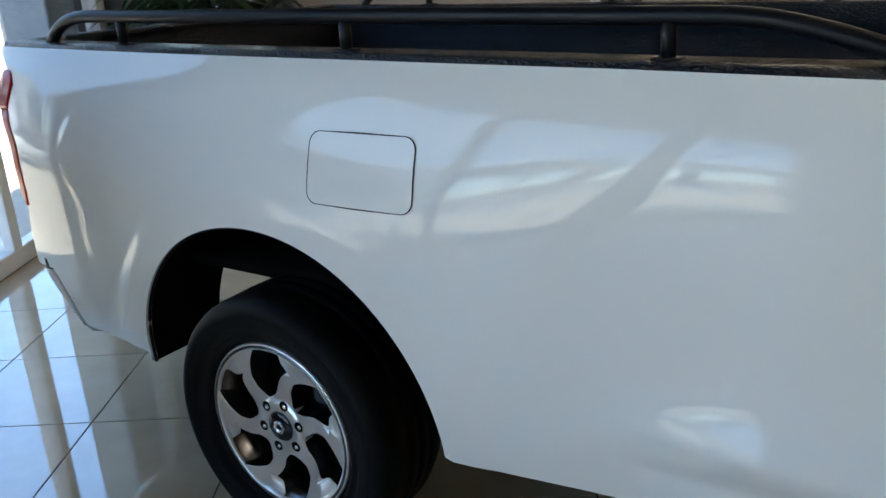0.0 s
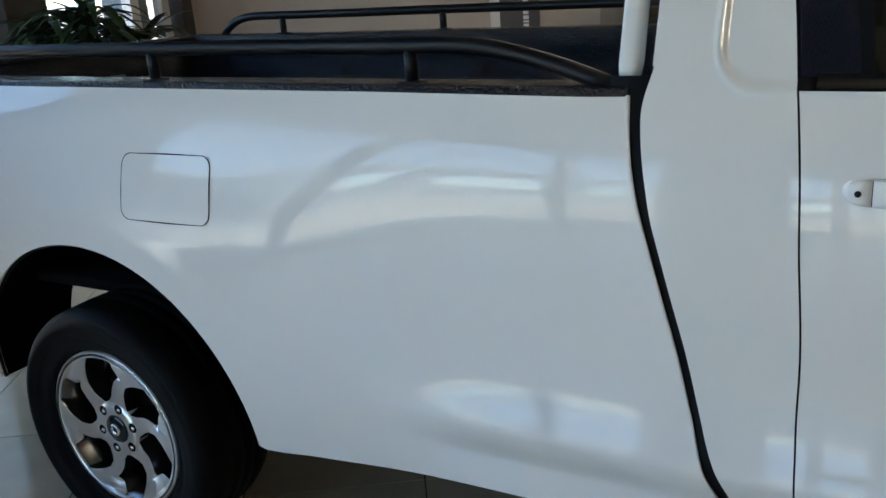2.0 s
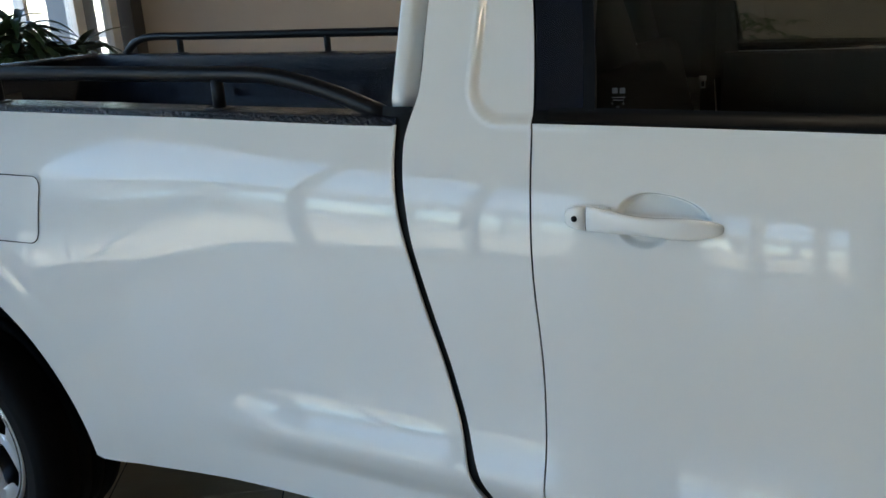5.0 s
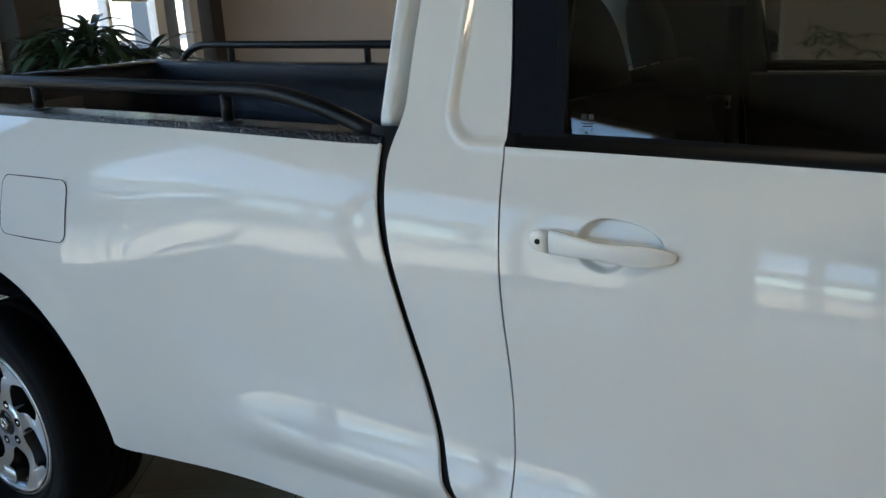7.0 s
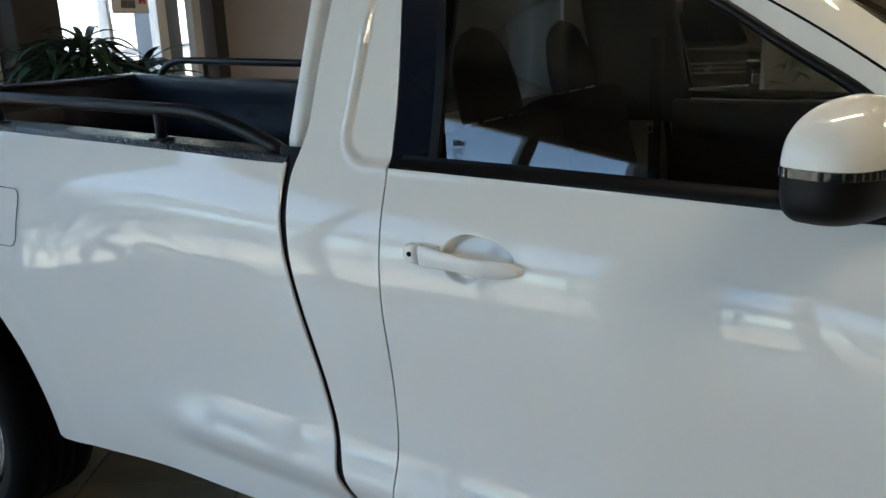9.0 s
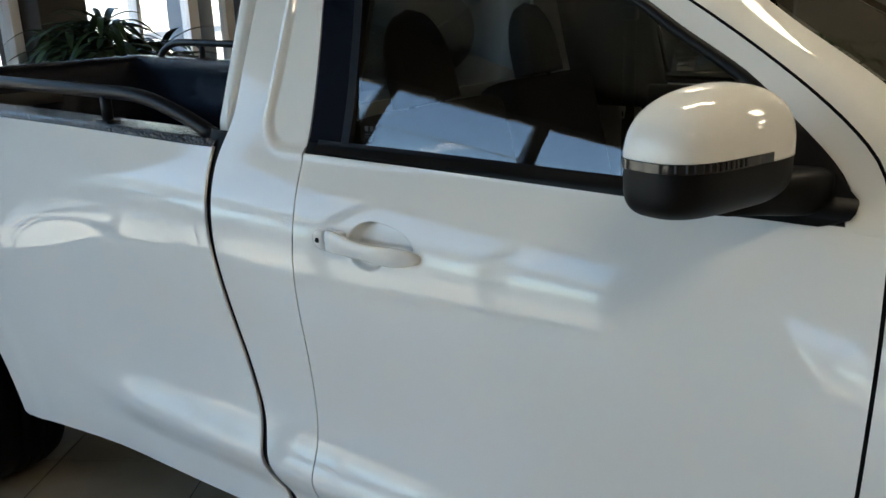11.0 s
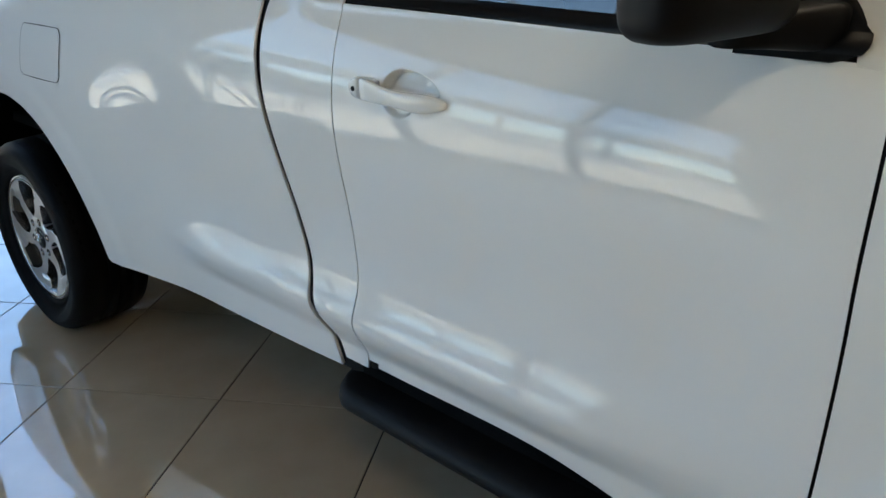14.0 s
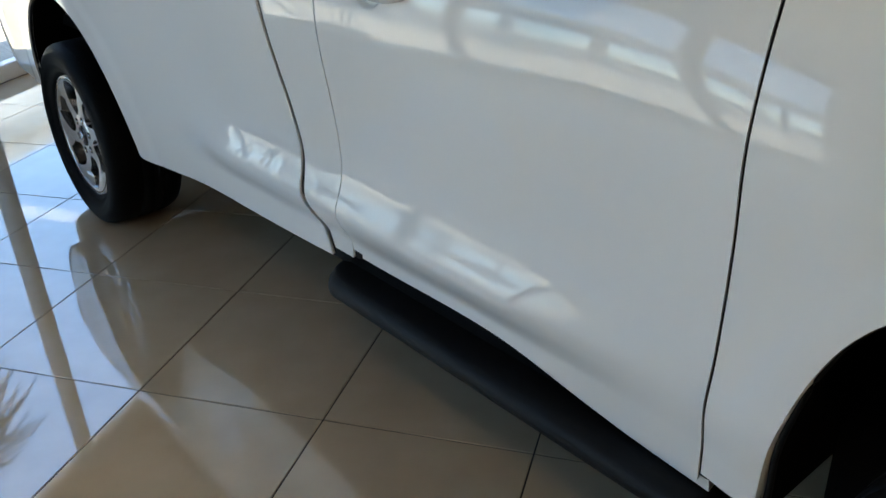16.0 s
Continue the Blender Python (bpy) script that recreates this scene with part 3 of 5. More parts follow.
def seat(y, x):
    s = new("seat")
    s.parent = truck
    part("cushion", block(x - 0.02, x + 0.50, y - 0.25, y + 0.25, 0.72, 0.90, 0.05, 3), FABRIC, s)
    lean = pose(x, y, 0.84, 0, -14, 0)
    part("seat_back", block(-0.10, 0.06, -0.25, 0.25, 0.0, 0.58, 0.06, 4, lean), FABRIC, s)
    rings = []
    for k in span(0, 1, 16):
        full = math.sqrt(max(0.0, 1 - k ** 3.2)) * 0.97 + 0.03
        ring = []
        for a in range(24):
            t = 2 * math.pi * a / 24
            ct, st = math.cos(t), math.sin(t)
            ring.append(lean @ Vector((-0.008 + 0.055 * full * math.copysign(abs(ct) ** 0.7, ct), 0.100 * full * math.copysign(abs(st) ** 0.7, st), 0.585 + 0.225 * k)))
        rings.append(ring)
    part("headrest", loft(rings), FABRIC, s)
    for dy in (-0.06, 0.06):
        part("headrest_post", tube([lean @ Vector((-0.01, dy, 0.52)), lean @ Vector((-0.01, dy, 0.66))], 0.007, 8), STEEL, s)


seat(0.52, 1.985), seat(1.28, 1.84)
wheel_ring = [Vector((2.58, 0.52, 1.12)) + 0.185 * (math.cos(t) * Vector((0, 1, 0)) + math.sin(t) * Vector((0.42, 0, 0.91))) for t in span(0, 2 * math.pi, 40)]
sw = new("steering_wheel")
sw.parent = truck
part("ring", tube(wheel_ring, 0.015, 10), DASH, sw)
part("boss", block(2.55, 2.66, 0.44, 0.60, 1.06, 1.18, 0.03, 3), DASH, sw)
belt = new("seat_belt")
belt.parent = truck
part("webbing", block(1.806, 1.852, 1.640, 1.643, 0.66, 1.56, 0.001, 1), FABRIC, belt)
part("guide", block(1.80, 1.858, 1.625, 1.65, 1.555, 1.60, 0.008, 2), DASH, belt)
tongue = bmesh.new()
box(tongue, 1.806, 1.830, 1.618, 1.621, 1.250, 1.268)
box(tongue, 1.809, 1.813, 1.618, 1.621, 1.232, 1.250)
box(tongue, 1.823, 1.827, 1.618, 1.621, 1.232, 1.250)
box(tongue, 1.809, 1.827, 1.618, 1.621, 1.226, 1.232)
part("buckle", tongue, ALU, belt, "bright metal belt tongue")

mark = new("glass_mark")
mark.parent = doors[0]
for dx, dz, w, hgt in ((0.0, 0.034, 0.010, 0.010), (0.014, 0.034, 0.010, 0.010), (0.0, 0.024, 0.024, 0.002), (0.002, 0.018, 0.020, 0.002), (0.0, 0.010, 0.003, 0.003), (0.021, 0.010, 0.003, 0.003), (0.009, 0.003, 0.006, 0.003)):
    z = 1.366 + 0.8 * dz
    part("mark_bar", block(1.942 + dx, 1.942 + dx + w, glass_depth(z) - 0.003, glass_depth(z) - 0.0022, z, z + hgt), GLASS_MARK, mark, smooth=False)

# ---- fuel flap ----
FX0, FX1, FZ0, FZ1, FR = 0.182, 0.486, 1.037, 1.202, 0.030
outline = []
for cx, cz, a0 in ((FX1 - FR, FZ1 - FR, 0), (FX0 + FR, FZ1 - FR, 90), (FX0 + FR, FZ0 + FR, 180), (FX1 - FR, FZ0 + FR, 270)):
    outline += [(cx + FR * math.cos(radians(a0 + k)), cz + FR * math.sin(radians(a0 + k))) for k in range(0, 91, 10)]
outline.append(outline[0])
outline = [(a[0] + (b[0] - a[0]) * t, a[1] + (b[1] - a[1]) * t) for a, b in zip(outline, outline[1:]) for t in (0, 0.1, 0.2, 0.3, 0.4, 0.5, 0.6, 0.7, 0.8, 0.9)] + [outline[0]]
bm = bmesh.new()
rows = []
for i, (x, z) in enumerate(outline):
    cx, cz = (FX0 + FX1) / 2, (FZ0 + FZ1) / 2
    d = Vector((x - cx, z - cz)).normalized() * 0.0034
    rows.append([bm.verts.new(Vector((px, float(flank(px, pz)), pz)) + 0.0016 * flank_normal(px, pz)) for px, pz in ((x, z), (x + d.x, z + d.y))])
for a, b in zip(rows, rows[1:]):
    bm.faces.new((a[0], a[1], b[1], b[0]))
flap = new("fuel_flap")
flap.parent = truck
part("gap", bm, SEAL, flap)
cols = []
for x in [FX0 + FR * (1 - math.cos(radians(a))) for a in range(0, 90, 10)] + span(FX0 + FR, FX1 - FR, 14) + [FX1 - FR + FR * math.sin(radians(a)) for a in range(10, 91, 10)]:
    e = max(0.0, FX0 + FR - x, x - (FX1 - FR))
    cut = FR - math.sqrt(max(0.0, FR * FR - e * e))
    cols.append([(x, z) for z in span(FZ0 + cut, FZ1 - cut, 14)])
sheet("lid", cols, PAINT, flap, off=0.0021, fold=0.004)

# ---- door handles ----
def handle(door, far):
    h = new("door_handle")
    h.parent = door

    def skin(x, z):
        return float(flank(x, z)) - float(handle_dish(x, z))

    def bar(stations, thick):
        rings = []
        for x, half, out, cz in stations:
            y = skin(x, cz) - out
            ring = []
            for k in range(24):
                t = 2 * math.pi * k / 24
                ct, st = math.cos(t), math.sin(t)
                ring.append(flip((x, y - thick * math.copysign(abs(ct) ** 0.6, ct) * min(1.0, half / 0.012), cz + half * math.copysign(abs(st) ** 0.7, st)), far))
            rings.append(ring)
        return loft(rings)

    part("base_plate", bar(((1.885, 0.005, -0.001, 1.187), (1.888, 0.0125, 0.0, 1.187), (1.896, 0.0185, 0.001, 1.187), (1.910, 0.0225, 0.0015, 1.187), (1.935, 0.0238, 0.001, 1.187), (1.962, 0.0232, 0.0005, 1.187), (1.970, 0.020, -0.001, 1.187)), 0.004), PAINT, h)
    part("lock_cover", bar(((1.8875, 0.005, 0.003, 1.187), (1.8895, 0.0105, 0.005, 1.187), (1.896, 0.0165, 0.007, 1.187), (1.908, 0.0205, 0.0085, 1.187), (1.9295, 0.0225, 0.010, 1.187)), 0.008), PAINT, h)
    part("grip", bar(((1.9310, 0.0225, 0.010, 1.187), (1.950, 0.0222, 0.012, 1.1865), (1.975, 0.0200, 0.016, 1.1855), (2.00, 0.0175, 0.020, 1.1845), (2.03, 0.0162, 0.022, 1.1835), (2.06, 0.0168, 0.0225, 1.1825), (2.09, 0.0186, 0.021, 1.182), (2.110, 0.0188, 0.018, 1.182),
                      (2.130, 0.0170, 0.014, 1.182), (2.148, 0.0130, 0.009, 1.182), (2.158, 0.0100, 0.006, 1.182), (2.1635, 0.0070, 0.004, 1.182), (2.165, 0.004, 0.003, 1.182)), 0.0085), PAINT, h)
    part("grip_gap", bar(((1.9292, 0.0218, 0.0095, 1.187), (1.9312, 0.0218, 0.0095, 1.187)), 0.0080), SEAL, h)
    y = skin(1.909, 1.187)
    part("keyhole", lathe(((0.0, -0.0195), (0.0045, -0.0195), (0.0055, -0.0185), (0.0055, -0.010)), flip((1.909, y, 1.187), far), 16), SEAL, h)


for far, door in zip((False, True), doors):
    if not far:
        handle(door, far)

# ---- door mirror ----
mir = new("door_mirror")
mir.parent = doors[0]
MIRROR = pose(2.722, -0.015, 1.4375, 0, 0, 72)


def housing(z_low, z_high, grow=0.0, reach=9.0, steps=26):
    """A rounded shell, wide across (local x, outer end at minus), deep (local y), cut between two heights."""
    bm = bmesh.new()
    rows = []
    for z in span(z_low, z_high, 26):
        up = min(1.0, max(0.0, (z + 0.003) / 0.096))
        down = min(1.0, max(0.0, (-0.003 - z) / 0.062))
        fw = max(0.0, 1 - up ** 3.1) ** 0.5 * (1 - 0.16 * down ** 6.0)
        fd = max(0.0, 1 - up ** 3.0) ** 0.5 * (1 - 0.30 * down ** 4.0)
        row = []
        for i in range(steps * 2):
            t = 2 * math.pi * i / (steps * 2)
            c, s = math.cos(t), math.sin(t)
            c, s = math.copysign(abs(c) ** 0.52, c), math.copysign(abs(s) ** 0.70, s)
            w = 0.129 * (0.03 + 0.97 * fw) + grow
            d = 0.080 * (0.05 + 0.95 * fd) + grow
            row.append(bm.verts.new((min(w * c + 0.012 * up ** 3, reach), d * s * (0.62 if s > 0 else 1.0), z)))
        rows.append(row)
    n = steps * 2
    for a, b in zip(rows, rows[1:]):
        for i in range(n):
            j = (i + 1) % n
            bm.faces.new((a[i], a[j], b[j], b[i]))
    bm.faces.new(rows[0][::-1]), bm.faces.new(rows[-1])
    bmesh.ops.transform(bm, matrix=MIRROR, verts=bm.verts)
    return bm


part("cap", housing(-0.0035, 0.0925), PAINT, mir, "white painted upper cap")
lens = part("indicator", housing(-0.0030, 0.0095, 0.0022, 0.034), CLEAR_LENS, mir, "clear indicator strip")
for x in span(-0.119, -0.022, 11):
    y = -0.0825 * (1 - (abs(x) / 0.1312) ** 3.85) ** 0.35
    part("lens_rib", block(x - 0.0009, x + 0.0009, y - 0.0012, y + 0.004, -0.0010, 0.0092, m=MIRROR), STEEL, lens, smooth=False)
part("lower_shell", housing(-0.0650, -0.0030, -0.0012), BLACK_TRIM, mir, "black lower shell")
rings = []
for x, y, z, w, h in ((2.735, 0.02, 1.368, 0.024, 0.020), (2.765, 0.07, 1.367, 0.026, 0.025), (2.790, 0.11, 1.366, 0.034, 0.030), (2.806, 0.140, 1.366, 0.042, 0.033), (2.810, 0.170, 1.366, 0.040, 0.033)):
    rings.append([Vector((x + w * math.copysign(abs(math.cos(t)) ** 0.6, math.cos(t)), y, z + h * math.copysign(abs(math.sin(t)) ** 0.45, math.sin(t)))) for t in (2 * math.pi * k / 24 for k in range(24))])
part("arm", loft(rings), BLACK_TRIM, mir)
SAIL = spline((1.320, 1.327, 1.336, 1.347, 1.360, 1.376, 1.406, 1.448), (2.840, 2.864, 2.880, 2.886, 2.879, 2.861, 2.824, 2.774))
grid = [[(2.70 + (float(SAIL(z)) - 2.70) * s, z) for z in span(1.320, 1.448, 26)] for s in span(0, 1, 10)]
sheet("sail", grid, BLACK_TRIM, mir, off=0.008, fold=0.016)

# ---- wheels ----
bm = block(0.380 - 0.020, 0.380 - 0.0015, 0.000, 0.030, -0.0075, 0.0075)
tread_me = bpy.data.meshes.new("tread_block")
bm.to_mesh(tread_me)
bm.free()
tread_me.materials.append(RUBBER)


# angles at which the openings between the spokes begin and end, over the radius
OPEN_FROM = lambda r: np.interp(r, (0.084, 0.087, 0.092, 0.112, 0.130, 0.160, 0.197, 0.215, 0.2335), (105, 109, 115, 123, 126, 124, 114, 109, 104))
OPEN_TO = lambda r: np.interp(r, (0.084, 0.087, 0.092, 0.104, 0.137, 0.165, 0.183, 0.190, 0.200, 0.2335), (104, 101, 97, 90, 85, 79, 74, 81, 83, 85))


def wheel(x, far):
    w = new("wheel")
    w.parent = truck
    c = (0, 0, 0)
    R, r = 0.380, 0.240
    tyre = part("tyre", lathe(((r - 0.012, 0.040), (r + 0.002, 0.006), (r + 0.012, -0.004), (r + 0.022, -0.016), (r + 0.034, -0.0245), (r + 0.035, -0.0230), (r + 0.064, -0.0385), (r + 0.066, -0.0405), (r + 0.094, -0.0400), (r + 0.096, -0.0415),
                               (R - 0.022, -0.033), (R - 0.010, -0.021), (R - 0.003, -0.004), (R, 0.022), (R + 0.002, 0.075), (R - 0.007, 0.077), (R - 0.007, 0.084), (R + 0.002, 0.086), (R + 0.003, 0.118), (R - 0.007, 0.120), (R - 0.007, 0.130), (R + 0.003, 0.132),
                               (R + 0.002, 0.164), (R - 0.007, 0.166), (R - 0.007, 0.173), (R + 0.002, 0.175), (R, 0.210), (R - 0.012, 0.244), (R - 0.05, 0.262), (r + 0.01, 0.255), (r - 0.012, 0.21)), c, 96), RUBBER, w)
    # shoulder blocks of the tread
    for k in range(64 if not far else 0):
        t = new("tread_block", tread_me)
        t.parent = tyre
        t.matrix_basis = pose(0, 0, 0, 0, 360 * k / 64, 0)
    part("rim_barrel", lathe(((r - 0.014, 0.20), (r - 0.030, 0.12), (r - 0.034, 0.06), (r - 0.022, 0.030), (r - 0.010, 0.010), (r - 0.003, -0.002), (r + 0.003, -0.004), (r + 0.006, 0.002), (r + 0.004, 0.012)), c, 96), ALLOY_DARK, w)
    part("brake_disc", lathe(((0.0, 0.09), (0.145, 0.09), (0.145, 0.105), (0.0, 0.105)), c, 48), STEEL, w)
    part("inner_dish", lathe(((0.0, 0.135), (0.20, 0.135), (0.205, 0.15)), c, 48), WELL, w)
    def face(rad):
        return 0.010 - 0.012 * float(ease(0.06, 0.235, rad)) + 0.008 * math.exp(-((rad - 0.15) / 0.06) ** 2)

    part("rim_flange", lathe(((0.2325, 0.034), (0.2305, face(0.2305) + 0.004), (0.2318, face(0.232)), (0.2465, face(0.2465)), (0.2500, 0.0005), (0.2505, 0.012)), c, 96), ALLOY, w)
    for k in range(6):
        faces, first, second = [], [], []
        for rad in span(0.084, 0.2335, 36):
            a, b = radians(float(OPEN_FROM(rad)) + 60 * k), radians(float(OPEN_TO(rad)) + 60 * (k + 1))
            d = face(rad)
            e = 0.0014 / rad
            # a slanting facet cut into the outer corner of each spoke
            wide = radians(20) * float(np.clip((rad - 0.166) / 0.062, 0, 1)) + 0.004
            sink = 0.013 * float(ease(0.164, 0.196, rad)) * float(ease(0.2335, 0.224, rad))
            faces.append([Vector((rad * math.cos(t), y, rad * math.sin(t))) for t, y in [(a, d + 0.0018), (a + e, d)] + [(a + (b - wide - a) * s, d) for s in (0.25, 0.5, 0.75, 1)] + [(b - wide * 0.5, d + 0.5 * sink), (b - e, d + sink), (b, d + sink + 0.0018)]])
            for side, t, way, low in ((first, a, -1, 0.0), (second, b, 1, sink)):
                side.append([Vector((rad * math.cos(t + way * s * 0.012 / rad), d + low + 0.0018 + s * (0.058 - low), rad * math.sin(t + way * s * 0.012 / rad))) for s in (0, 0.25, 0.6, 1)])
        sp = part("spoke", loft(faces, closed=False), ALLOY, w, smooth=False)
        for side in (first, second):
            part("spoke_side", loft(side, closed=False), ALLOY_DARK, sp, "grey painted side of the spoke", smooth=False)
        t = radians(60 * k + 13)
        # raised black disc round each nut, drawn for the shade in its pocket
        part("nut_pocket_shade", lathe(((0.0, -0.0008), (0.0145, -0.0008), (0.0158, 0.0004), (0.0158, 0.020)), (0.0690 * math.cos(t), face(0.0690), 0.0690 * math.sin(t)), 20), WELL, w)
        part("wheel_nut", lathe(((0.0, -0.0035), (0.005, -0.0035), (0.0078, -0.001), (0.0078, 0.006)), (0.0690 * math.cos(t) + 0.003, face(0.0690), 0.0690 * math.sin(t) - 0.001), 6), CHROME, w)
    part("hub", lathe(((0.036, 0.016), (0.046, face(0.047)), (0.0865, face(0.0865)), (0.0875, 0.018), (0.088, 0.06)), c, 48), ALLOY, w)
    cap = part("centre_cap", lathe(((0.0, 0.004), (0.024, 0.004), (0.041, 0.007), (0.046, 0.012), (0.046, 0.03)), c, 40), BLACK_GLOSS, w)
    part("emblem", lathe(((0.0105, 0.003), (0.0145, -0.0005), (0.0190, -0.0005), (0.0210, 0.003), (0.0210, 0.006)), c, 6), CHROME, cap)
    for piece in w.children:
        if piece != tyre:
            piece.location.y -= 0.013
    w.matrix_world = pose(x, 2 * MID, 0.3795, 0, 0, 180) if far else pose(x, 0.0, 0.3795)
    return w


for far in (False, True):
    wheel(-0.008, far), wheel(3.50, far)

# wheel housings, axles, frame rails and springs
for which in (0, 1):
    for far in (False, True):
        bm = bmesh.new()
        rows = []
        for x, z in arch_columns(which, 0.02, math.pi - 0.02, 40, 0.01):
            y0 = float(flank(x, z)) + 0.012
            rows.append([bm.verts.new(flip((x, y, z), far)) for y in (y0, y0 + 0.02, 0.16, 0.33)])
        for p, q in zip(rows, rows[1:]):
            for i in range(3):
                bm.faces.new((p[i], p[i + 1], q[i + 1], q[i]))
        part("wheel_housing", bm, WELL, truck)
        # rolled lip along the arch edge
        pts = []
        for x, z in arch_columns(which, 0.03, math.pi - 0.03, 52, -0.002):
            pts.append(flip((x, float(flank(x, z)) + 0.012, z), far))
        part("arch_lip", tube(pts, 0.006, 6), SEAL, truck)
part("rear_axle", tube(((0.0, 0.16, 0.378), (0.0, 0.8, 0.378), (0.0, MID, 0.378), (0.0, 2 * MID - 0.16, 0.378)), 0.05, 14), WELL, truck)
for y in (0.42, 2 * MID - 0.42):
    part("frame_rail", block(-0.38, 4.1, y - 0.04, y + 0.04, 0.52, 0.66, 0.01), WELL, truck)
    part("frame_rail", block(-1.15, -0.38, y - 0.04, y + 0.04, 0.661, 0.735, 0.01), WELL, truck)
    part("leaf_spring", tube(((-0.65, y - 0.10, 0.50), (-0.3, y - 0.10, 0.44), (0, y - 0.10, 0.43), (0.3, y - 0.10, 0.44), (0.62, y - 0.10, 0.48)), 0.03, 8, 0.7), WELL, truck)
part("underbody", block(-1.10, 1.45, 0.16, 2 * MID - 0.16, 0.74, 0.78), WELL, truck)
part("inner_housing", block(3.02, 3.98, 0.335, 0.36, 0.05, 0.95), WELL, truck)
part("engine_tray", block(2.9, 4.1, 0.40, 2 * MID - 0.40, 0.34, 0.9, 0.03), WELL, truck)

# ---- running board ----
for far in (False, True):
    bm = bmesh.new()
    rings = []
    for x in [1.70 + 0.10 * (1 - math.cos(radians(a))) for a in range(0, 91, 10)] + span(1.85, 2.95, 22):
        e = max(0.0, 1.80 - x) / 0.10
        y0 = 0.030 + 0.16 * (1 - math.sqrt(max(0.0, 1 - e * e))) * 0.75
        sec = ((y0 + 0.012, 0.345), (y0 + 0.002, 0.356), (y0, 0.372), (y0 + 0.006, 0.388), (y0 + 0.020, 0.397), (y0 + 0.034, 0.399), (0.22, 0.404), (0.24, 0.39), (0.24, 0.335))
        rings.append([flip((x, y, z), far) for y, z in sec])
    rb = new("running_board")
    rb.parent = truck
    part("board", loft(rings), PEBBLED, rb)
    for x in (1.95, 2.7):
        part("bracket", block(x - 0.03, x + 0.03, *sorted((flip((0, 0.2, 0), far).y, flip((0, 0.42, 0), far).y)), 0.36, 0.56), WELL, rb)
    grid = [[(x, float(DOOR_LOW(x)) - 0.024 + 0.05 * t) for t in span(0, 1, 4)] for x in span(1.76, 2.92, 30)]
    sheet("sill", grid, PAINT, truck, off=-0.012, fold=0.02, far=far)
    part("inner_sill", block(1.74, 2.95, *sorted((flip((0, 0.135, 0), far).y, flip((0, 0.17, 0), far).y)), 0.34, 0.55), WELL, truck)

# ---- load bed ----
part("bed_floor", block(-1.17, 1.47, 0.24, 2 * MID - 0.24, 0.86, 0.90), LINER, truck)
for k in range(15):
    y = 0.36 + k * (2 * MID - 0.72) / 14
    part("bed_rib", block(-1.15, 1.45, y - 0.025, y + 0.025, 0.899, 0.914, 0.006), LINER, truck)
